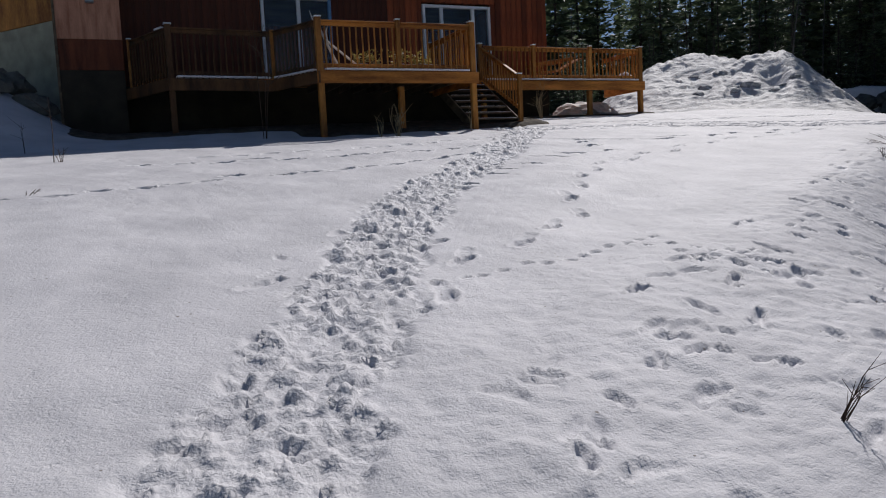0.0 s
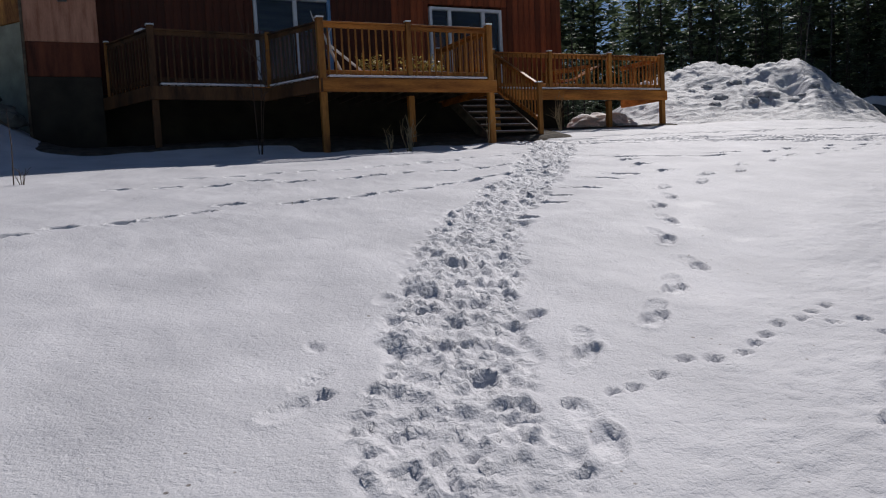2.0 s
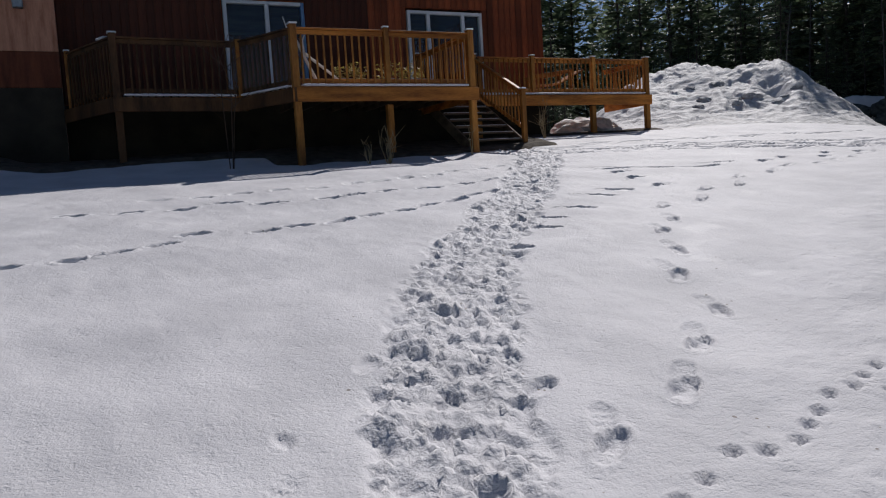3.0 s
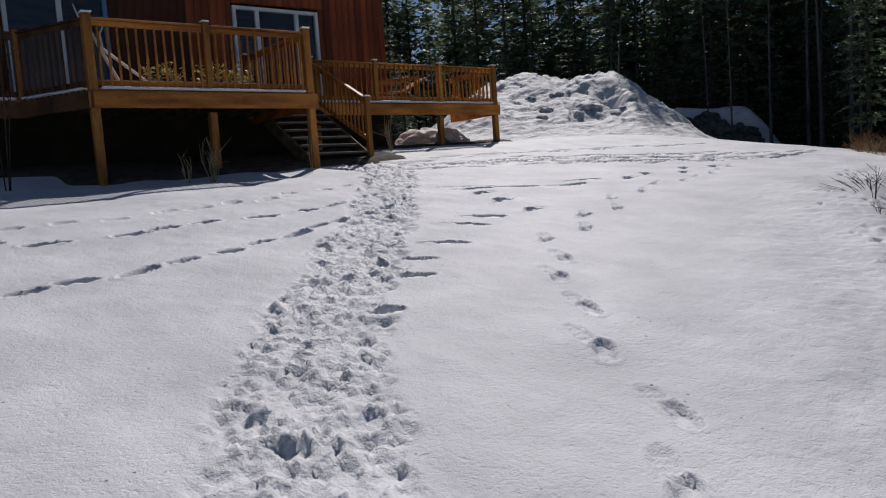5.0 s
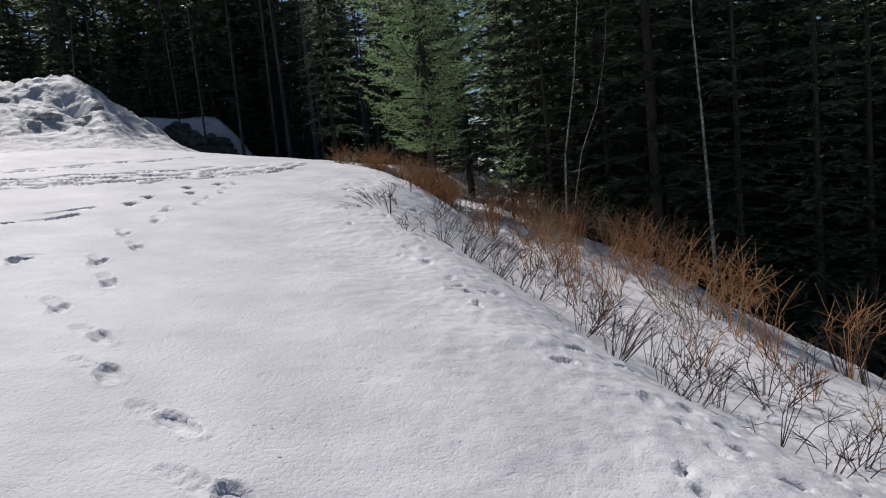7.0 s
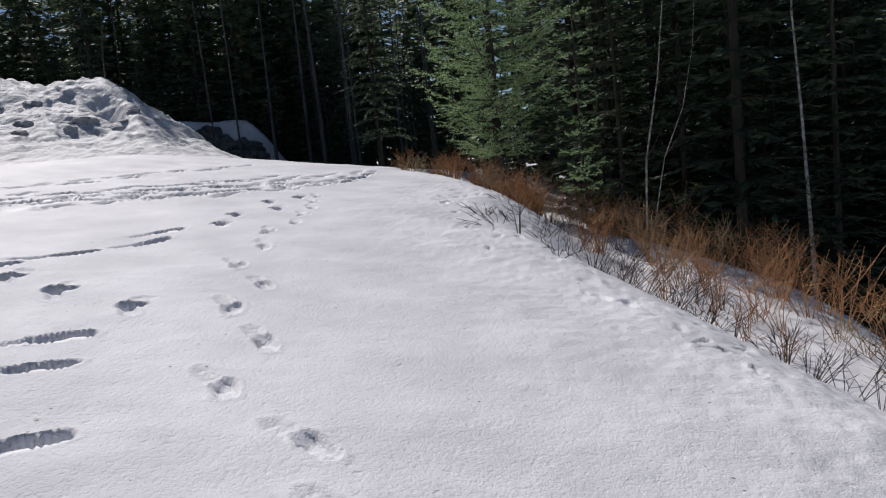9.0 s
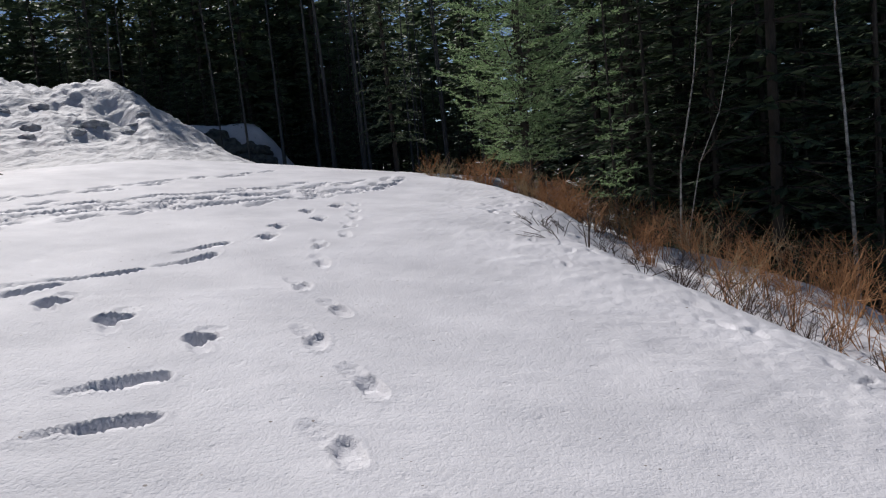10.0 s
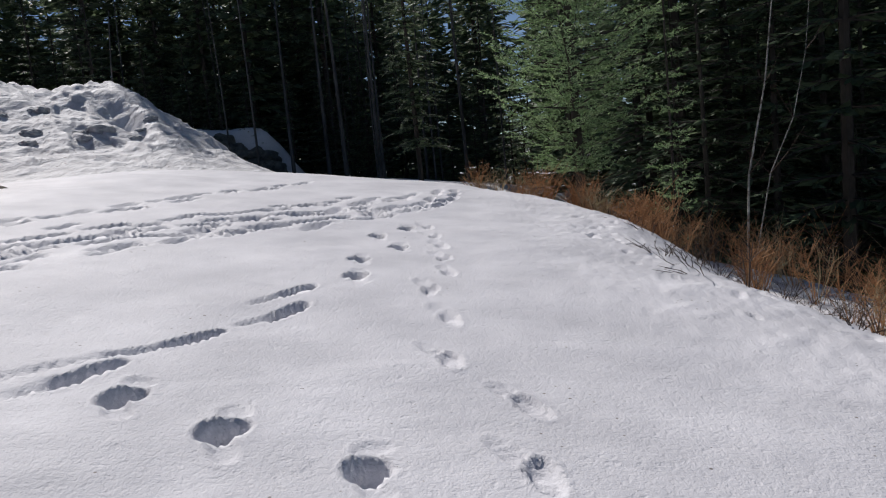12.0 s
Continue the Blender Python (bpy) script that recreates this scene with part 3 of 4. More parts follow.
def pane_door(xs, z0, z1, mat, label, jamb=None):
    """A glazed patio door: frame, mullions and panes."""
    thing = empty("patio_door", label, "patio door", (xs[0], WY, z0))
    w = 0.085
    for x, paint in ((xs[0] + w / 2, mat), (xs[-1] - w / 2, jamb or mat)):
        part("door_frame", span(x - w / 2, x + w / 2, WY - 0.03, WY + 0.1, z0, z1), paint, thing)
    part("door_head", span(xs[0] + w, xs[-1] - w, WY - 0.028, WY + 0.1, z1 - w, z1), mat, thing)
    part("door_sill", span(xs[0] + w, xs[-1] - w, WY - 0.028, WY + 0.1, z0, z0 + w), mat, thing)
    for x in xs[1:-1]:
        part("mullion", span(x - 0.05, x + 0.05, WY - 0.02, WY + 0.08, z0 + w, z1 - w), mat, thing)
    for a, b in zip(xs, xs[1:]):
        part("pane", span(a + 0.06, b - 0.06, WY + 0.04, WY + 0.06, z0 + w, z1 - w, 0), GLASS, thing, "dark window glass")
    return thing


pane_door((8.14, 8.77, 9.84, 10.44), 3.87, 6.29, WHITE, "white-framed three-pane glazed patio door, closed")
pane_door((3.26, 4.33, 5.28), 3.87, 6.34, WHITE, "pale-framed two-pane glazed patio door with blue jamb, closed", BLUE)

# bump-out beside the deck, and the basement wall behind it
bump = empty("bump_out", "stained plywood bump-out of the house", "wall", (-1.1, 19.0, 2.6))
part("panel", span(-1.9, -0.42, 19.0, 21.5, 4.86, 8.0), PLYWOOD, bump)
# Two darker bands imitate the shade deepening towards the ground.
part("lower_panel", span(-1.9, -0.42, 19.004, 21.5, 4.1, 4.857), SHADED_PLY, bump, "lower panel, its shade put into a dark red colour")
part("skirt", span(-1.9, -0.42, 19.008, 21.5, 2.0, 4.097), SHADED_BASE, bump, "basement boards coloured dark for the shade")
part("corner_board", span(-1.96, -1.9, 18.97, 21.5, 2.0, 8.0), OLD_WOOD, bump, "dark corner board")
part("lamp_box", span(-1.2, -1.0, 18.86, 19.0, 5.72, 5.9, 0.02), METAL, bump, "small grey wall lamp")
wing = empty("basement_wing", "grey concrete basement wall under orange siding", "wall", (-3, 21.5, 3))
part("foundation", between((-1.86, 21.0, 4.2), (-4.6, 24.5, 4.2), 0.25, 3.0, 0.01), CONCRETE, wing, "bare grey concrete")
part("siding", between((-1.86, 20.97, 6.9), (-4.6, 24.47, 6.9), 0.3, 2.4, 0.01), CEDAR, wing, "orange wooden siding")

# ---- deck ----
DZ = 3.82
DL = 3.65
RAIL = 1.0
deck = empty("deck", "raised cedar deck with baluster railing, snow along its edge", "deck", (6, 17.5, 2.3))


def post(x, y, z0, z1, w=0.11, cap=True, parent=deck, wood=CEDAR):
    """A square post with a chamfered cap."""
    p = part("post", span(x - w / 2, x + w / 2, y - w / 2, y + w / 2, z0, z1, 0.008), wood, parent)
    if cap:
        part("post_cap", span(x - w * 0.62, x + w * 0.62, y - w * 0.62, y + w * 0.62, z1, z1 + 0.03, 0.01), WHITE, p, "snow-dusted post cap")
    return p


bal = box((0.034, 0.034, 1.0), 0.004)
BAL = bpy.data.meshes.new("baluster")
bal.to_mesh(BAL)
bal.free()
BAL.materials.append(CEDAR)
BAL_SHADED = BAL.copy()
BAL_SHADED.materials[0] = CEDAR_SHADED


def railing(a, b, za, zb, skip_ends=0.07, height=RAIL, old=False):
    """Top and bottom rails and balusters between two posts; za, zb: floor heights at the ends; old: cedar darkened for
    shade.
    """
    a, b = Vector((*a, 0)), Vector((*b, 0))
    d = b - a
    n = d.normalized()
    a2, b2 = a + n * skip_ends, b - n * skip_ends
    up = lambda p, z: (p.x, p.y, z)
    wood = CEDAR_SHADED if old else CEDAR_H
    slope = (zb - za) / d.length
    z1, z2 = za + slope * skip_ends, zb - slope * skip_ends
    part("top_rail", between(up(a2, z1 + height - 0.03), up(b2, z2 + height - 0.03), 0.1, 0.04), wood, deck)
    part("upper_rail", between(up(a2, z1 + height - 0.1), up(b2, z2 + height - 0.1), 0.04, 0.09), wood, deck)
    part("lower_rail", between(up(a2, z1 + 0.11), up(b2, z2 + 0.11), 0.04, 0.09), wood, deck)
    count = max(2, round(d.length / 0.148))
    side = Vector((0, 0, 1)).cross(n) * -0.041
    for i in range(1, count):
        p = a + d * (i / count) + side
        z = za + (zb - za) * i / count
        o = put_mesh("baluster", BAL_SHADED if old else BAL, CEDAR, deck)
        o.matrix_world = Matrix.Translation((p.x, p.y, z + 0.505)) @ Matrix.Rotation(math.atan2(n.y, n.x), 4, "Z") @ Matrix.Diagonal((1, 1, (height - 0.12), 1))


P0, P0B, PN, P1, P2, P3 = (0.52, 17.0), (-0.28, 18.9), (2.97, 17.2), (3.74, 15.66), (5.72, 15.66), (7.7, 15.66)
P3B, SB, Q1, Q2, Q3, Q3B = (7.7, 18.45), (9.3, 18.41), (11.1, 18.41), (13.14, 18.41), (15.04, 18.41), (15.04, 20.4)
for p in (P0, P1, P3, Q3):
    post(*p, land_at(*p) - 0.4, DZ + 1.05, 0.14, wood=CEDAR_SHADED if p == P0 else CEDAR)
for p in (P2, SB, Q1, Q2):
    post(*p, (DL if p == P2 else DZ) - 0.2, DZ + 1.04, 0.11)
for x, y in ((5.95, 16.25), (13.14, 18.5), (9.4, 18.5)):
    post(x, y, land_at(x, y) - 0.4, (DL if x < 8 else DZ) - 0.31, 0.14, cap=False)
for p in (PN, P3B, P0B):
    post(*p, DL - 0.2, DZ + 1.03, 0.1, cap=p != PN)
for a, b in ((P0B, P0), (P0, PN), (PN, P1), (P1, P2), (P2, P3), (P3B, P3), (SB, Q1), (Q1, Q2), (Q2, Q3), (Q3, Q3B)):
    low = b in (P0, PN, P1, P2, P3)
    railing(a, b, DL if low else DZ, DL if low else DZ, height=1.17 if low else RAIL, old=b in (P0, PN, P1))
# rim beams, floor boards and joists
for a, b in ((P0B, P0), (P0, PN), (PN, P1), (P1, P3), (P3, P3B), (P3B, SB), (SB, Q3), (Q3, Q3B)):
    floor_z = DL if b in (P0, PN, P1, P3, P3B) else DZ
    va, vb = Vector((*a, floor_z - 0.17)), Vector((*b, floor_z - 0.17))
    n = (vb - va).normalized()
    out = Vector((n.y, -n.x, 0)) * 0.1
    part("rim_beam", between(va + out - n * 0.1, vb + out + n * 0.1, 0.05, 0.28), CEDAR_SHADED if b in (P0, PN, P1) else CEDAR_H, deck)
for i in range(15):
    y = 15.7 + i * 0.19
    if y < 17.1:
        x0 = 3.74 - (y - 15.66) * 0.5
    else:
        x0 = 0.5 - (y - 17.0) * 0.42
    part("floor_board", span(x0, 7.72, y - 0.09, y + 0.09, DL - 0.035, DL, 0), CEDAR_H, deck)
for i in range(8):
    y = 18.5 + i * 0.19
    part("floor_board", span(0.0 if y < 18.9 else -0.3, 15.06, y - 0.09, y + 0.09, DZ - 0.035, DZ, 0), CEDAR_H, deck)
for i in range(9):
    x = 4.1 + i * 0.42
    part("joist", span(x - 0.02, x + 0.02, 15.8, 18.4, DL - 0.22, DL - 0.04, 0), OLD_WOOD, deck)

# stairs from the deck to the yard
stairs = empty("deck_stairs", "open wooden deck stairs dusted with snow", "stairs", (8.5, 17.2, 2.4))
steps = 7
for i in range(steps):
    z = DZ - (i + 1) * (DZ - 2.42) / (steps + 0.5)
    y = 18.3 - i * 0.31
    part("tread", span(7.78, 9.24, y - 0.28, y, z - 0.04, z, 0.006), OLD_WOOD, stairs)
    part("tread_snow", span(7.85, 9.2, y - 0.275, y - 0.24, z, z + 0.012, 0.004), SNOW, stairs, "thin line of snow")
for x in (7.8, 9.26):
    part("stringer", between((x, 18.4, DZ - 0.16), (x, 16.15, 2.36), 0.045, 0.26), OLD_WOOD, stairs)
post(9.3, 16.12, land_at(9.3, 16.12) - 0.3, 3.66, 0.11)
railing(SB, (9.3, 16.12), DZ - 0.02, 2.64)

# strips of old snow on the deck edge
for a, b in ((P1, P3), (PN, P1), (P0, PN), (SB, Q3)):
    strip_z = (DZ if a == SB else DL) + 0.02
    va, vb = Vector((*a, strip_z)), Vector((*b, strip_z))
    n = (vb - va).normalized()
    out = Vector((n.y, -n.x, 0)) * 0.02
    bm = between(va + n * 0.12 + out, vb - n * 0.12 + out, 0.2, 0.045, 0.015)
    tagged(part("snow_strip", bm, SNOW), "thin strip of old snow on the deck edge", "snow", "snow on the deck")


# ---- woods ----
def conifer(name, height, spread, seed, whorls, arms, sprays, clear=0.1, size=1.0, wide=(0.14, 0.26)):
    """Trunk and crown meshes of a spruce: drooping limbs set with many needle sprays."""
    r = np.random.RandomState(seed)
    rr = random.Random(seed)
    lean = rr.uniform(-0.015, 0.015) * height
    pts = [(lean * (k / 5) ** 2, 0, height * k / 5) for k in range(6)]
    rad = [0.0075 * height * (1 - 0.93 * k / 5) + 0.012 for k in range(6)]
    tv, tf = tube(pts, rad, 7)
    limbs, cards_v = [], []
    for w in range(whorls):
        f = clear + (1 - clear) * (w + r.uniform(-0.3, 0.3)) / whorls
        f = min(max(f, 0.04), 0.985)
        z = height * f
        reach = spread * (1 - f) ** 0.72 * (0.55 + 0.45 * min(1, (f - clear + 0.12) / 0.2)) + 0.12
        for k in range(arms):
            a = 2 * math.pi * (k + r.uniform(-0.35, 0.35)) / arms + w * 1.7
            ln = reach * r.uniform(0.6, 1.12)
            droop = r.uniform(0.1, 0.4) * (1 - f) + 0.02
            d = np.array((math.cos(a), math.sin(a), 0.0))
            side = np.array((-d[1], d[0], 0.0))
            end = np.array((lean * f * f, 0, z)) + d * ln + np.array((0, 0, -droop * ln + 0.16 * ln * f))
            start = np.array((lean * f * f, 0, z))
            if ln > 0.5:
                limbs.append(tube([start, (start + end) / 2 + np.array((0, 0, 0.05 * ln)), end], [0.012 * ln + 0.008, 0.008 * ln + 0.004, 0.003], 3))
            n = max(3, int(sprays * ln / spread + 2))
            t = r.uniform(0.06, 1.03, n)
            base = start + np.outer(t, end - start) + np.outer(0.05 * ln * 4 * t * (1 - t), (0, 0, 1))
            sgn = r.choice((-1, 1), n)
            L = size * (0.16 + 0.34 * (1.08 - t)) * r.uniform(0.6, 1.25, n) * min(1.0, 0.45 + ln / 3)
            fwd = np.outer(r.uniform(0.5, 1.0, n), d) + np.outer(sgn * r.uniform(0.25, 0.95, n), side) + np.outer(r.uniform(-0.5, 0.22, n), (0, 0, 1))
            fwd /= np.linalg.norm(fwd, axis=1)[:, None]
            up = np.array((0, 0, 1.0)) + r.uniform(-0.7, 0.7, (n, 3))
            across_v = np.cross(fwd, up)
            across_v /= np.linalg.norm(across_v, axis=1)[:, None]
            W = L * r.uniform(wide[0], wide[1], n)
            tip = base + fwd * L[:, None]
            mid = base + fwd * (L * 0.45)[:, None] + np.outer(-0.05 * L, (0, 0, 1))
            cards_v.append(np.stack((base, mid + across_v * W[:, None], tip, mid - across_v * W[:, None]), 1))
    trunk = bpy.data.meshes.new("trunk")
    trunk.from_pydata(tv, [], tf)
    trunk.materials.append(BARK)
    trunk.update()
    cv = np.concatenate(cards_v).reshape(-1, 3)
    lv, lf = join(limbs)
    n = len(cv)
    crown = bpy.data.meshes.new("crown")
    crown.from_pydata(cv.tolist() + [tuple(p) for p in lv], [], [(i, i + 1, i + 2, i + 3) for i in range(0, n, 4)] + [tuple(i + n for i in q) for q in lf])
    crown.polygons.foreach_set("material_index", [0] * (n // 4) + [1] * len(lf))
    crown.update()
    return trunk, crown


def tree(name, meshes, x, y, turn, scale, label, crown_mat, group=""):
    trunk, crown = meshes
    e = empty(name, label, "tree", (0, 0, 0), group)
    put_mesh("trunk", trunk, BARK, e)
    if not crown.materials:
        crown.materials.append(crown_mat)
        crown.materials.append(BARK)
    put_mesh("crown", crown, crown_mat, e)
    e.matrix_world = Matrix.Translation((x, y, land_at(x, y) - 0.15)) @ Matrix.Rotation(turn, 4, "Z") @ Matrix.Scale(scale, 4)
    return e


def bushy_spruce(base, height, reach_at, whorls, arms, seed, top=99.0, stem=0.012):
    """Trunk and crown of a near spruce: limbs with side twigs, each twig set round with needles."""
    r = np.random.RandomState(seed)
    pts = [(0, 0, height * k / 6) for k in range(7)]
    tv, tf = tube(pts, [stem * height * (1 - 0.95 * k / 6) + 0.008 for k in range(7)], 8)
    limbs, blades = [], []
    for w in range(whorls):
        z = base + (height - base) * ((w + r.uniform(-0.3, 0.3)) / whorls) ** 1.15
        z = max(base, z)
        for k in range(arms if z < top else 4):
            a = 2 * math.pi * (k + r.uniform(-0.4, 0.4)) / arms + w * 2.1
            ln = reach_at(z) * r.uniform(0.5, 1.12)
            if ln < 0.15:
                continue
            d = np.array((math.cos(a), math.sin(a), 0.0))
            side = np.array((-d[1], d[0], 0.0))
            sag, lift = r.uniform(0.1, 0.4), r.uniform(0.3, 0.7)
            n = max(4, int(ln / (0.075 if z < top else 0.14)))
            t = np.linspace(0.16, 1.0, n) + r.uniform(-0.02, 0.02, n)
            axis_pts = np.outer(t * ln, d) + np.outer(ln * (-sag * t + lift * t * t), (0, 0, 1)) + np.array((0, 0, z))
            limbs.append(tube([(0, 0, z), axis_pts[n // 2], axis_pts[-1]], [0.011 * ln + 0.006, 0.007 * ln + 0.003, 0.003], 4))
            sgn = np.where(np.arange(n) % 2 == 0, 1.0, -1.0)
            tl = (0.1 + 0.42 * (1 - np.abs(t - 0.55) * 1.3)) * r.uniform(0.45, 1.2, n) * min(1, 0.4 + ln / 2.4)
            td = np.outer(r.uniform(0.5, 1.0, n), d) + np.outer(sgn * r.uniform(0.3, 1.0, n), side) + np.outer(r.uniform(-0.25, 0.45, n), (0, 0, 1))
            td /= np.linalg.norm(td, axis=1)[:, None]
            per = 20 if z < top else 7
            u = np.tile(np.linspace(0.05, 1.0, per), n)
            p0 = np.repeat(axis_pts, per, 0) + np.repeat(td * tl[:, None], per, 0) * u[:, None]
            fwd = np.repeat(td, per, 0) * 0.8 + r.normal(0, 0.42, (n * per, 3))
            fwd /= np.linalg.norm(fwd, axis=1)[:, None]
            acr = np.cross(fwd, r.normal(0, 1, (n * per, 3)))
            acr /= np.linalg.norm(acr, axis=1)[:, None]
            L = r.uniform(0.045, 0.085, n * per)[:, None] * (1.0 if z < top else 1.8)
            W = L * 0.16
            blades.append(np.stack((p0, p0 + fwd * L * 0.5 + acr * W, p0 + fwd * L, p0 + fwd * L * 0.5 - acr * W), 1))
    trunk = bpy.data.meshes.new("trunk")
    trunk.from_pydata(tv, [], tf)
    trunk.materials.append(BARK)
    cv = np.concatenate(blades).reshape(-1, 3)
    lv, lf = join(limbs)
    n = len(cv)
    crown = bpy.data.meshes.new("crown")
    crown.from_pydata(cv.tolist() + [tuple(p) for p in lv], [], [(i, i + 1, i + 2, i + 3) for i in range(0, n, 4)] + [tuple(i + n for i in q) for q in lf])
    crown.polygons.foreach_set("material_index", [0] * (n // 4) + [1] * len(lf))
    crown.update()
    return trunk, crown


def hero_reach(z):
    return 2.2 * min(1.0, 0.55 + 0.22 * (z - 2.0)) * max(0.0, 1 - max(0, z - 4.4) / 10.5) ** 0.8


hero = bushy_spruce(1.8, 14.0, hero_reach, 34, 8, 3, top=7.6, stem=0.009)
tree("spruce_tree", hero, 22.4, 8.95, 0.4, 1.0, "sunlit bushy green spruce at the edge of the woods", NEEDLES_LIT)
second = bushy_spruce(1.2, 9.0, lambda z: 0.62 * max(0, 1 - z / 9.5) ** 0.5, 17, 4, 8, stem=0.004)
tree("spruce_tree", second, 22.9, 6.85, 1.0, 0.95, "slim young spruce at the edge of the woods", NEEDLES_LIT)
SPEC = ((17, 2.7, 11, 32, 22, 0.08), (19, 2.9, 12, 34, 22, 0.14), (15, 2.5, 13, 30, 22, 0.05), (20, 2.6, 14, 34, 22, 0.24))
kinds = [conifer("pine", h, w, sd, wh, 6, sp, clear=c, size=1.6, wide=(0.14, 0.26)) for h, w, sd, wh, sp, c in SPEC]
slim = conifer("spruce", 11.0, 1.5, 8, 30, 7, 60, clear=0.12, size=0.7, wide=(0.09, 0.17))
near_kinds = [conifer("near", h, w, sd, 30, 6, 26, clear=c, size=1.0, wide=(0.12, 0.22)) for h, w, sd, c in ((16, 2.6, 41, 0.05), (18, 2.8, 42, 0.08))]
tr = random.Random(17)
spots = []


def glade(x, y):
    """The gap in the woods through which the sun reaches the yard's edge."""
    t = (x - 22.2) * 0.74 + (y - 8.05) * 0.67
    return -3 < t < 24 and abs(-(x - 22.2) * 0.67 + (y - 8.05) * 0.74) < 3.6


def scatter(n, x0, x1, y0, y1, gap, keep, pick=(0, 1, 2, 3)):
    """Conifers at random spots of a rectangle, no two nearer than gap."""
    made = 0
    for _ in range(n * 60):
        x, y = tr.uniform(x0, x1), tr.uniform(y0, y1)
        if keep(x, y) and not glade(x, y) and all((x - a) ** 2 + (y - b) ** 2 > gap * gap for a, b in spots):
            spots.append((x, y))
            made += 1
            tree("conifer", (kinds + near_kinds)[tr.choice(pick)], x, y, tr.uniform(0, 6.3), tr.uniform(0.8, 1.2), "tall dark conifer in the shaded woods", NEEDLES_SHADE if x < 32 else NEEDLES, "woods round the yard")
        if made >= n:
            return

for x, y, size in ((29.73, 14.59, 1.0), (37.43, 38.71, 1.1), (39.79, 37.53, 1.2), (40.51, 36.65, 1.05)):
    spots.append((x, y))
    tree("spruce_tree", slim, x, y, x, size, "slim young spruce among the darker conifers", NEEDLES, "young spruces in the woods")

scatter(46, 23.0, 31, -22, 13, 1.7, lambda x, y: not (x < 25.5 and 5 < y < 11), (4, 5))
scatter(46, 33, 58, 10, 58, 2.3, lambda x, y: math.hypot(x - 2, y - 7) > 44, (0, 1, 3))
scatter(18, 14, 38, 47, 56, 2.4, lambda x, y: True)
scatter(12, 39, 47, 24, 36, 1.9, lambda x, y: math.hypot(x - 2, y - 7) > 41)


# young growth that fills the edge of the woods down to the snow
young = [conifer("young", h, w, sd, 24, 6, 15, clear=0.02, size=0.8, wide=(0.12, 0.22)) for h, w, sd in ((7, 1.5, 51), (9, 1.7, 52))]
shade_young = [conifer("young", h, w, sd, 24, 6, 15, clear=0.02, size=0.8, wide=(0.12, 0.22)) for h, w, sd in ((6, 1.6, 53), (9, 1.9, 54))]
for k in range(96):
    a, d = tr.uniform(0.12, 1.25), tr.uniform(40, 47)
    x, y = 2 + d * math.cos(a), 7 + d * math.sin(a)
    tree("young_conifer", young[k % 2], x, y, tr.uniform(0, 6.3), tr.uniform(0.6, 1.15), "young conifer filling the edge of the woods", NEEDLES, "young growth in the woods")
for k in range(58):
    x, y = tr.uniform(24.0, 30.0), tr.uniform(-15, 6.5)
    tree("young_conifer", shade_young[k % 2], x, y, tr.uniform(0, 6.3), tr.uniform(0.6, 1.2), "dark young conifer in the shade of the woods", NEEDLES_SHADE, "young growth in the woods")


def far_woods():
    """The uncounted trees further back, and added unseen ones behind the camera, as one mesh of cards and trunks."""
    src = [conifer("far", h, w, sd, 24, 5, 5, clear=0.05, size=3.3) for h, w, sd in ((18, 3.0, 31), (21, 3.2, 32))]
    co = []
    for t, c in src:
        a = np.empty(len(c.vertices) * 3, np.float32)
        c.vertices.foreach_get("co", a)
        cards = np.count_nonzero([p.material_index == 0 for p in c.polygons])
        co.append(a.reshape(-1, 3)[:cards * 4])
        bpy.data.meshes.remove(t)
        bpy.data.meshes.remove(c)
    r = np.random.RandomState(4)
    out = []
    for k in range(520):
        if k < 110:
            x, y = r.uniform(31, 50), r.uniform(-40, 8)
        elif k < 120:
            a, d = r.uniform(0.05, 0.5), r.uniform(47, 70)
            x, y = 2 + d * math.cos(a), 7 + d * math.sin(a)
        else:
            # from 415: unseen trees behind the camera, added against sky fill and bright windows
            a, d = (r.uniform(-0.35, 2.2), r.uniform(56, 84)) if k < 415 else (r.uniform(2.3, 5.6), r.uniform(38, 70))
            x, y = 2 + d * math.cos(a), 7 + d * math.sin(a)
        t = r.uniform(0, 6.28)
        q = co[k % 2] * r.uniform(0.85, 1.2)
        rot = np.array(((math.cos(t), -math.sin(t), 0), (math.sin(t), math.cos(t), 0), (0, 0, 1)))
        out.append(q @ rot.T + np.array((x, y, land_at(x, y))))
    cv = np.concatenate(out)
    me = bpy.data.meshes.new("far_woods")
    me.vertices.add(len(cv))
    me.vertices.foreach_set("co", cv.astype(np.float32).ravel())
    me.loops.add(len(cv))
    me.loops.foreach_set("vertex_index", np.arange(len(cv), dtype=np.int32))
    me.polygons.add(len(cv) // 4)
    me.polygons.foreach_set("loop_start", np.arange(0, len(cv), 4, dtype=np.int32))
    me.update(calc_edges=True)
    return tagged(put_mesh("far_woods", me, NEEDLES), "dense dark conifer woods in the distance, with unseen added trees behind the camera", "woods", kind="stuff")


far_woods()


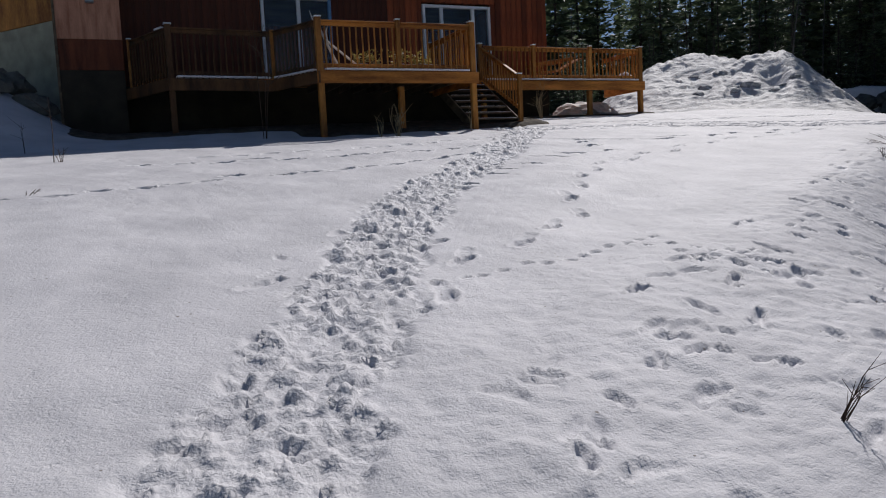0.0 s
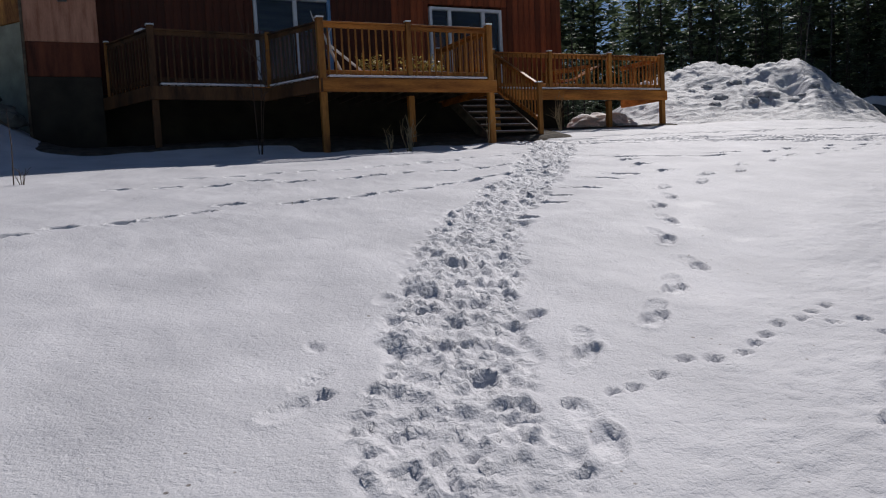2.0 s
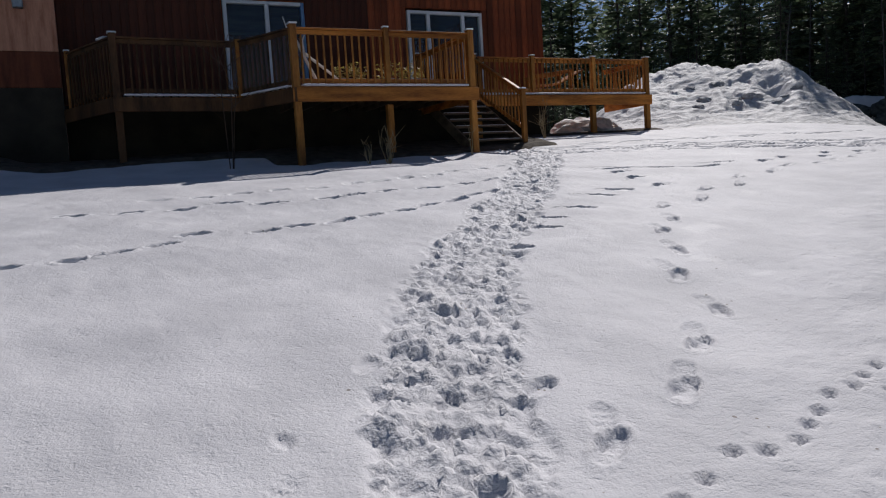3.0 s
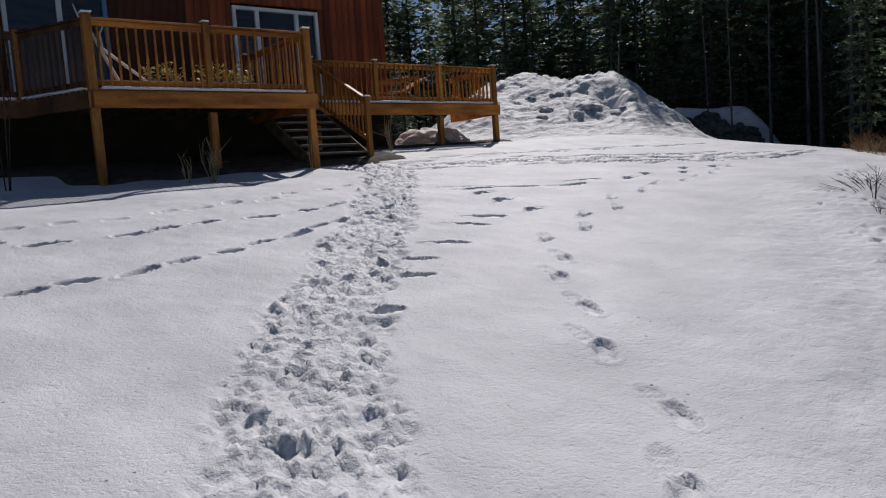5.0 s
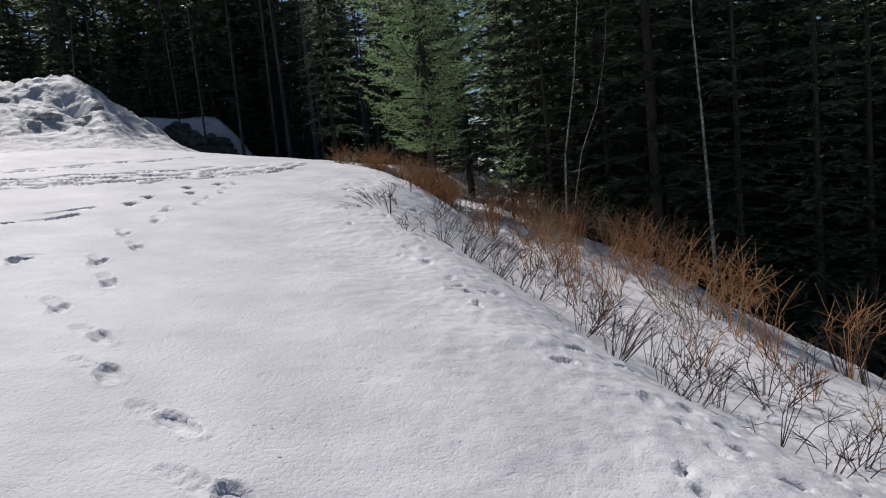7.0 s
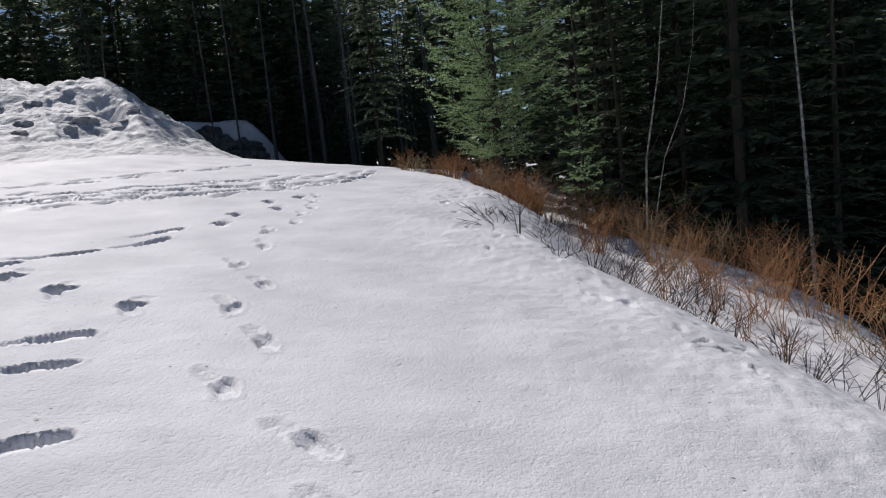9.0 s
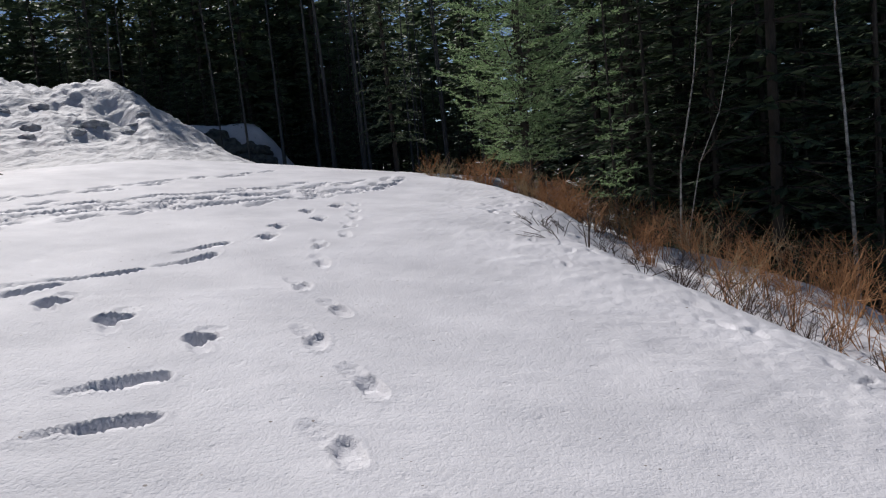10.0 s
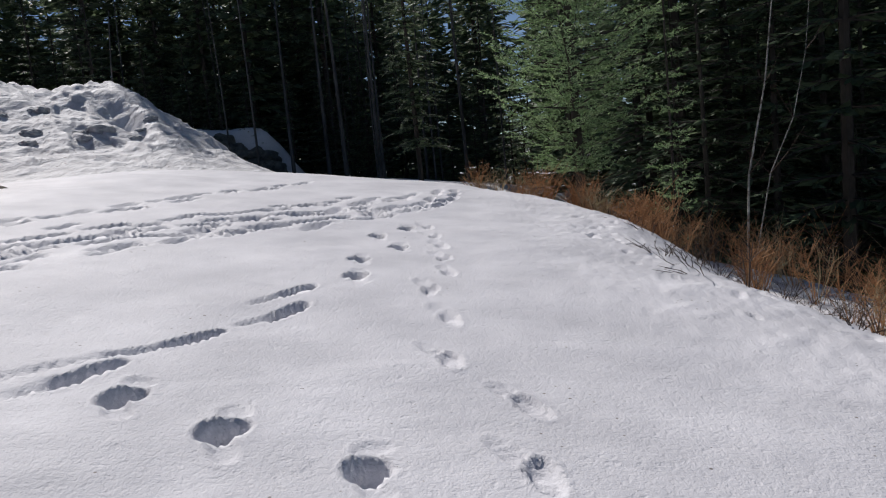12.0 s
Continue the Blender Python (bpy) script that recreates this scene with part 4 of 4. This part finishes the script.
# birches at the wood's edge
def birch(points, r0, label, seed):
    e = empty("birch_tree", label, "tree", points[0])
    rr = random.Random(seed)
    v, f = tube(points, [r0 * (1 - 0.8 * i / (len(points) - 1)) for i in range(len(points))], 7)
    pydata("trunk", v, f, BIRCH, e, smooth=True)
    for k in range(9):
        p = Vector(points[1 + k % (len(points) - 1)])
        a = rr.uniform(0, 6.3)
        q = p + Vector((math.cos(a), math.sin(a), 1.2)) * rr.uniform(0.4, 0.9)
        v, f = tube([p, (p + q) / 2 + Vector((0, 0, -0.06)), q], [0.012, 0.008, 0.003], 4)
        pydata("branch", v, f, TWIG_DARK, e)


birch([(21.9, 1.55, -2.2), (21.95, 1.62, 0.0), (22.0, 1.7, 2.2), (22.15, 1.8, 4.5), (22.1, 1.78, 8.0)], 0.055, "slender white-barked birch at the edge of the woods", 1)
birch([(22.7, 5.35, -0.6), (22.68, 5.24, 1.4), (22.5, 4.85, 3.4), (22.46, 4.63, 5.25), (22.5, 4.5, 8.0)], 0.03, "thin curved birch sapling at the edge of the woods", 2)
birch([(22.6, 5.2, -0.6), (22.6, 4.8, 1.4), (22.5, 4.3, 2.6), (22.5, 4.0, 4.0), (22.5, 3.9, 5.0)], 0.017, "thin grey birch sapling at the edge of the woods", 3)


def bare_trunk(x, y, height, lean, r0):
    """A dead standing trunk with short snapped limbs."""
    e = empty("dead_tree", "slim grey bare trunk standing in the woods", "tree", (x, y, land_at(x, y)), "bare trunks in the woods")
    rr = random.Random(int(x * 50))
    z = land_at(x, y) - 0.1
    v, f = tube([(x + lean * k * k / 16, y, z + height * k / 4) for k in range(5)], [r0 * (1 - 0.17 * k) for k in range(5)], 7)
    pydata("trunk", v, f, GREY_BARK, e, smooth=True)
    for k in range(10):
        h = height * rr.uniform(0.15, 0.9)
        a = rr.uniform(0, 6.3)
        n = rr.uniform(0.3, 0.8)
        p = Vector((x + lean * (h / height) ** 2, y, z + h))
        v, f = tube([p, p + Vector((math.cos(a) * n, math.sin(a) * n, -0.25 * n))], [0.016, 0.005], 4)
        pydata("branch", v, f, TWIG_DARK, e)


for x, y, height, lean, r0 in ((37.44, 19.97, 10, -0.4, 0.12), (37.48, 22.53, 9, 0.2, 0.1), (39.04, 21.4, 11, 0.3, 0.11), (36.04, 17.94, 10, 0.3, 0.09)):
    bare_trunk(x, y, height, lean, r0)
dr = random.Random(31)
for i in range(16):
    a, d = dr.uniform(0.16, 0.62), dr.uniform(33, 43)
    bare_trunk(3 + d * math.cos(a), 7 + d * math.sin(a), dr.uniform(7, 12), dr.uniform(-0.8, 0.8), dr.uniform(0.04, 0.08))


# ---- bare ground under the deck ----
bx, by = np.linspace(-2.2, 15.5, 120), np.linspace(14.6, 20.0, 60)
BX, BY = np.meshgrid(bx, by)
front = np.where(BX < 3.3, 16.6 + 0.1 * value_noise(BX, BX * 0, 3), np.where(BX < 10.0, 15.75, 18.3)) + 0.14 * value_noise(BX * 1.3, BX * 0, 7)
inside = smoothstep(-0.25, 0.15, BY - front) * smoothstep(-2.2, -1.5, BX)
tagged(sheet("bare_ground", bx, by, land(BX, BY) - 0.12 + 0.17 * inside + 0.02 * ridged(BX * 3, BY * 3, 5), EARTH), "bare dark earth in the shelter of the deck", "ground", kind="structure")


# ---- shrubs and stems ----
def shrub(x, y, height, stems, spread, mat, label, seed, category="shrub", group="", lean=(0, 0), forks=2, thick=0.006):
    """A bare shrub: bent stems with forked twigs, one mesh."""
    rr = random.Random(seed)
    z = land_at(x, y) - 0.04
    pieces = []
    bend = 0.16 if stems > 4 else 0.03
    for _ in range(stems):
        a = rr.uniform(0, 6.3)
        out = rr.uniform(0.15, 1.0) * spread
        h = height * rr.uniform(0.55, 1.1)
        p0 = Vector((x + math.cos(a) * out * 0.2, y + math.sin(a) * out * 0.2, z))
        tip = Vector((x + math.cos(a) * out + lean[0] * h, y + math.sin(a) * out + lean[1] * h, z + h))
        mid = (p0 + tip) / 2 + Vector((rr.uniform(-bend, bend), rr.uniform(-bend, bend), rr.uniform(0.02, 0.16))) * h
        pieces.append(tube([p0, mid, tip], [thick, thick * 0.75, thick * 0.35], 3))
        for _ in range(forks):
            t = rr.uniform(0.35, 0.8)
            b = p0.lerp(mid, t * 2) if t < 0.5 else mid.lerp(tip, t * 2 - 1)
            e = b + (tip - p0).normalized() * h * rr.uniform(0.08, 0.3) + Vector((rr.uniform(-1, 1), rr.uniform(-1, 1), rr.uniform(-0.3, 0.6))) * h * 0.36
            pieces.append(tube([b, e], [thick * 0.6, thick * 0.3], 3))
    v, f = join(pieces)
    return tagged(pydata("shrub", v, f, mat), label, category, group)


sr = random.Random(23)
for i in range(62):
    x = 7.0 + 14.5 * (i / 61) + sr.uniform(-0.3, 0.3)
    d = sr.uniform(1.9, 3.6)
    y = brow(x) - 1.177 * d
    shrub(x, y, (sr.uniform(0.45, 0.8) + 0.03 * min(10, x - 7)) * min(1.0, 0.5 + 0.08 * max(0, x - 7)), 7, 0.55, TWIG_DARK if sr.random() < (13 - x) / 8 else TWIG_RED if sr.random() < 0.75 else TWIG_TAN, "bare red-brown shrub on the snowy bank", 100 + i, group="shrubs on the bank", lean=(-0.1, 0.1), forks=6, thick=0.0065)
for i in range(64):
    x = 5.6 + 11.0 * (i / 63) + sr.uniform(-0.3, 0.3)
    d = sr.uniform(0.4, 2.5)
    y = brow(x) - 1.177 * d
    shrub(x, y, sr.uniform(0.25, 0.5), 7, 0.5, TWIG_DARK, "thin dark twigs poking through the snow of the bank", 300 + i, group="twigs on the bank", lean=(0.7, -0.4), forks=3, thick=0.0045)
for i in range(40):
    x = 8.5 + 13.0 * (i / 39) + sr.uniform(-0.3, 0.3)
    y = brow(x) - 1.177 * sr.uniform(3.6, 5.0)
    shrub(x, y, sr.uniform(0.75, 1.2), 8, 0.6, TWIG_RED if sr.random() < 0.75 else TWIG_DARK, "tall bare red-brown shrub at the foot of the bank", 600 + i, group="shrubs on the bank", forks=6, thick=0.0075)
for i in range(16):
    x = 15.5 + 4.0 * (i / 15)
    y = brow(x) - 1.177 * sr.uniform(0.3, 1.6)
    shrub(x, y, sr.uniform(0.5, 0.85), 12, 0.45, TWIG_RED, "bare red-brown shrub on the snowy bank", 400 + i, group="shrubs on the bank", forks=5, thick=0.007)
for i in range(18):
    x = 17.5 + 4.2 * sr.random()
    y = brow(x) - 1.177 * sr.uniform(0.1, 1.5)
    shrub(x, y, sr.uniform(0.5, 0.95), 26, 0.5, TWIG_RED if i % 3 else TWIG_TAN, "bare orange-brown shrub below the spruce", 700 + i, group="shrubs on the bank", forks=3, thick=0.006)
for i in range(30):
    x = 10.5 + 7.5 * (i / 29) + sr.uniform(-0.2, 0.2)
    y = brow(x) - 1.177 * sr.uniform(-0.1, 0.9)
    shrub(x, y, sr.uniform(0.15, 0.32), 5, 0.5, TWIG_DARK, "low dark twigs lying over the snowy brow", 800 + i, group="twigs on the bank", lean=(-0.5, 0.5), forks=2, thick=0.006)
shrub(11.8, 7.05, 0.55, 3, 0.08, TWIG_DARK, "single dark twig standing in the snow", 500, forks=3, thick=0.008)
shrub(2.1, 0.36, 0.34, 8, 0.12, TWIG_DARK, "dark dry weed stems sticking out of the snow", 501, lean=(0.4, -0.2), forks=1, thick=0.004)
shrub(-1.81, 12.28, 1.5, 1, 0.02, TWIG_DARK, "tall single dry stem in the snow", 502, forks=1, thick=0.011)
shrub(-1.7, 12.25, 0.28, 4, 0.1, TWIG_DARK, "short dry stems in the snow", 503, thick=0.008)
shrub(-2.39, 14.2, 0.6, 2, 0.1, TWIG_DARK, "thin dry stems in the snow", 504)
shrub(-1.9, 8.2, 0.16, 3, 0.3, TWIG_DARK, "fallen dry weed lying on the snow", 505, thick=0.007)
shrub(5.4, 15.1, 0.75, 14, 0.28, TWIG_TAN, "pale dry stems of a garden bush before the deck", 506, forks=1, thick=0.01)
shrub(5.0, 15.2, 0.5, 8, 0.2, TWIG_TAN, "pale dry stems of a garden bush before the deck", 507, forks=1, thick=0.008)
shrub(10.6, 17.2, 0.95, 7, 0.25, TWIG_TAN, "tall pale bush stems by the deck stairs", 508, forks=2, thick=0.01)
shrub(7.4, 15.25, 1.1, 2, 0.12, TWIG_TAN, "thin pale stems beside a deck post", 509, forks=2, thick=0.008)
shrub(2.35, 15.7, 2.7, 3, 0.5, TWIG_DARK, "bare sapling in front of the deck corner", 510, "sapling", forks=4, thick=0.014)

# ---- snow-capped rock bank by the drive ----
bank = empty("rock_bank", "rock bank under a thick cap of shaded snow", "rock bank", (36.5, 24.5, 1.8))
RB = Vector((37.2, 25.6, 0))
rr = random.Random(6)
across, inward = Vector((0.6, -0.8, 0)), Vector((0.8, 0.6, 0))


def boulder(p, size, seed, mat, parent, name="rock", squash=0.75):
    bm = bmesh.new()
    bmesh.ops.create_icosphere(bm, subdivisions=3, radius=1)
    for v in bm.verts:
        k = 1 + 0.3 * noise.noise(v.co * 1.3 + Vector((seed, 0, 0))) + 0.2 * noise.noise(v.co * 3.1 + Vector((0, seed, 0))) + 0.08 * noise.noise(v.co * 7.3)
        k += 0.25 * noise.noise(v.co * 0.9 + Vector((0, 0, seed)))
        v.co = Vector((v.co.x * 1.25, v.co.y, v.co.z * squash)) * k * size
    bmesh.ops.translate(bm, verts=bm.verts, vec=p)
    return part(name, bm, mat, parent)


for i in range(26):
    u = -2.0 + 4.6 * rr.random()
    h = rr.uniform(0.7, 2.2) * (1 - 0.2 * max(0, u))
    p = RB + across * u - inward * (1.75 - 0.5 * h)
    boulder(Vector((p.x, p.y, land_at(p.x, p.y) + h)), rr.uniform(0.38, 0.62), i, ROCK, bank)
cx_, cy_ = np.linspace(31, 44, 90), np.linspace(19, 32, 90)
CX, CY = np.meshgrid(cx_, cy_)
u = (CX - RB.x) * across.x + (CY - RB.y) * across.y
w = (CX - RB.x) * inward.x + (CY - RB.y) * inward.y
cap = 2.35 * smoothstep(-1.1, -0.2, w) * smoothstep(4.2, 1.6, u + 0.3 * w) * smoothstep(-6.5, -4, u) * smoothstep(7, 3, w) + 0.5 * smoothstep(-3.0, -0.4, w) * smoothstep(4.5, 1.5, u) * smoothstep(-6.5, -4, u) * smoothstep(7, 3, w)
ob = sheet("snow_cap", cx_, cy_, land(CX, CY) - 0.1 + cap * (1 + 0.08 * ridged(CX * 0.6, CY * 0.6, 51)), SNOW, bank)

# half-buried stones beside the basement wall
for i, (x, y, r) in enumerate(((-2.5, 18.9, 0.4), (-3.1, 19.4, 0.45), (-3.7, 19.2, 0.4), (-3.3, 18.6, 0.3))):
    tagged(boulder(Vector((x, y, land_at(x, y) + 0.1)), r, i * 5.1, ROCK, None, "stone", 0.7), "dark stone half buried in shaded snow", "stone", "stones by the house")

# dirty chunks in the snow pile
def pile_z(x, y):
    i, j = int(np.searchsorted(px_, x)), int(np.searchsorted(py_, y))
    return float(land_at(x, y) - 0.25 + pile_h[j, i])


cr = random.Random(9)
for x, y, size in ((22.9, 22.4, 0.3), (23.3, 22.0, 0.34), (22.5, 21.9, 0.22), (22.0, 23.1, 0.26), (24.0, 21.4, 0.2), (25.0, 21.8, 0.2), (21.0, 22.4, 0.18), (25.8, 22.0, 0.2), (24.2, 24.6, 0.3), (23.0, 24.9, 0.24)):
    tagged(boulder(Vector((x, y, pile_z(x, y) - size * 0.2)), size, x * 3, CHUNK, None, "snow_chunk", 0.55), "grey dirty chunk of ploughed ice in the snow pile", "ice chunk", "chunks in the snow pile")
for i, (x, y) in enumerate(((14.3, 19.6), (14.0, 20.2), (14.8, 20.4), (13.5, 20.1))):
    tagged(boulder(Vector((x, y, land_at(x, y) + 0.1)), 0.5, i * 7.7, PILE_SNOW, None, "snow_chunk", 0.7), "rough lump of dirty snow behind the deck post", "ice chunk", "lumps under the deck")

# ---- things on the deck ----
bm = box((0.34, 0.12, 0.05), 0.02, None, Matrix.Translation((0.36, 17.4, DL + 1.19)) @ Matrix.Rotation(1.97, 4, "Z"))
tagged(part("snow_ledge", bm, SNOW), "small ledge of snow on the deck rail", "snow", "snow on the deck")
v, f = join([tube([(4.35, 16.0, DL), (4.05, 15.95, DL + 0.6), (3.75, 15.9, DL + 1.25)], [0.035, 0.03, 0.02], 6), tube([(4.05, 15.95, DL + 0.6), (4.0, 15.9, DL + 0.95), (4.12, 15.9, DL + 1.2)], [0.022, 0.018, 0.01], 5), tube([(3.85, 15.9, DL + 1.05), (3.7, 15.85, DL + 1.15), (3.62, 15.85, DL + 1.4)], [0.02, 0.016, 0.008], 5), tube([(3.98, 15.93, DL + 0.75), (4.6, 16.0, DL + 0.3), (5.0, 16.1, DL + 0.02)], [0.028, 0.026, 0.02], 6)])
tagged(pydata("driftwood_branch", v, f, DRIFTWOOD), "bleached forked driftwood branch leaning at the deck rail", "branch")


def leafy(x, y, seed):
    e = empty("potted_plant", "yellow-green leafy plant in a planter on the deck", "plant", (x, y, DL), "plants on the deck")
    bm = bmesh.new()
    bmesh.ops.create_cone(bm, cap_ends=True, segments=14, radius1=0.12, radius2=0.17, depth=0.24, matrix=Matrix.Translation((x, y, DL + 0.12)))
    part("pot", bm, CLOTH, e, "grey pot")
    r = random.Random(seed)
    vs, fs, stems = [], [], []
    for k in range(14):
        a, o, h = r.uniform(0, 6.3), r.uniform(0.05, 0.3), r.uniform(0.3, 0.62)
        b, t = Vector((x, y, DL + 0.2)), Vector((x + math.cos(a) * o, y + math.sin(a) * o, DL + h))
        stems.append(tube([b, t], [0.006, 0.003], 3))
        for q in range(7):
            p = b.lerp(t, 0.4 + 0.6 * q / 6)
            d = Vector((r.uniform(-1, 1), r.uniform(-1, 1), r.uniform(-0.3, 0.7))).normalized() * r.uniform(0.06, 0.11)
            w = d.cross(Vector((r.uniform(-1, 1), r.uniform(-1, 1), 1))).normalized() * 0.022
            i = len(vs)
            vs += [p, p + d * 0.5 + w, p + d, p + d * 0.5 - w]
            fs.append((i, i + 1, i + 2, i + 3))
    pydata("leaves", vs, fs, LEAVES, e)
    v, f = join(stems)
    pydata("stems", v, f, TWIG_TAN, e)


for i, x in enumerate((4.95, 5.35, 5.95, 6.35, 6.7)):
    leafy(x, 16.25 + 0.1 * (i % 2), 60 + i)


def heap(x, y, rx, ry, h, seed):
    bm = bmesh.new()
    bmesh.ops.create_icosphere(bm, subdivisions=3, radius=1)
    for vv in bm.verts:
        k = 1 + 0.22 * noise.noise(vv.co * 2 + Vector((seed, 0, 0)))
        vv.co = Vector((vv.co.x * rx * k, vv.co.y * ry * k, max(vv.co.z, -0.05) * h * k))
    bmesh.ops.translate(bm, verts=bm.verts, vec=(x, y, (DL if x < 8 else DZ) + 0.04 * h))
    tagged(part("snow_heap", bm, SNOW, smooth=True), "low heap of leftover snow on the deck floor", "snow", "snow on the deck")


for i, (x, y, rx, ry, h) in enumerate(((4.3, 16.2, 0.35, 0.25, 0.16), (4.75, 16.3, 0.3, 0.2, 0.12), (1.6, 17.6, 0.9, 0.35, 0.17), (2.4, 17.6, 0.5, 0.3, 0.12), (12.0, 18.75, 1.2, 0.25, 0.1), (14.2, 18.8, 0.6, 0.3, 0.2), (14.75, 18.8, 0.3, 0.3, 0.32))):
    heap(x, y, rx, ry, h, i * 3.1)
lounge = empty("deck_chair", "wooden reclining deck chair with slatted back", "deck chair", (12.2, 19.2, DZ))
for k in range(4):
    part("seat_slat", between((11.55, 18.98 + k * 0.13, DZ + 0.32), (12.4, 18.98 + k * 0.13, DZ + 0.38), 0.1, 0.03), CEDAR_H, lounge)
    part("back_slat", between((12.4, 18.98 + k * 0.13, DZ + 0.4), (13.2, 18.98 + k * 0.13, DZ + 0.78), 0.1, 0.03), CEDAR_H, lounge)
part("arm", between((11.5, 18.88, DZ + 0.56), (12.8, 18.88, DZ + 0.74), 0.09, 0.1), CEDAR_H, lounge)
part("arm", between((11.5, 19.48, DZ + 0.56), (12.8, 19.48, DZ + 0.74), 0.09, 0.1), CEDAR_H, lounge)
for x, y in ((11.6, 18.88), (11.6, 19.48), (12.7, 18.88), (12.7, 19.48)):
    part("leg", span(x - 0.03, x + 0.03, y - 0.03, y + 0.03, DZ, DZ + (0.55 if x < 12 else 0.7)), CEDAR, lounge)


# ---- siding boards of the house front ----
board_mesh = {}


def board(x, width, z0, z1, y):
    """One upright board, proud of the wall behind it."""
    # boards left of x = 7 carry the front's shade in their colour
    paint = SIDING_SHADED if x < 7.0 else SIDING
    key = (round(width, 3), round(z1 - z0, 3), paint.name)
    if key not in board_mesh:
        bm = box((width, 0.024, z1 - z0), 0.004)
        me = bpy.data.meshes.new("siding_board")
        bm.to_mesh(me)
        bm.free()
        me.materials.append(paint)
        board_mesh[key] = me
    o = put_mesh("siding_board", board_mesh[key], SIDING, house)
    o.matrix_world = Matrix.Translation((x, y, (z0 + z1) / 2))


br = random.Random(3)
for i in range(68):
    x = -0.3 + i * 0.19
    y = WY + 0.016 - br.uniform(0, 0.006)
    hole = next((o for o in openings if o[0] - 0.08 < x < o[1] + 0.08), None)
    if x > 12.42:
        break
    if hole:
        board(x, 0.184, 6.38, 7.28 if x > 8.0 else 9.58, y)
    else:
        board(x, 0.184, 3.84, 7.28 if x > 8.0 else 9.58, y)
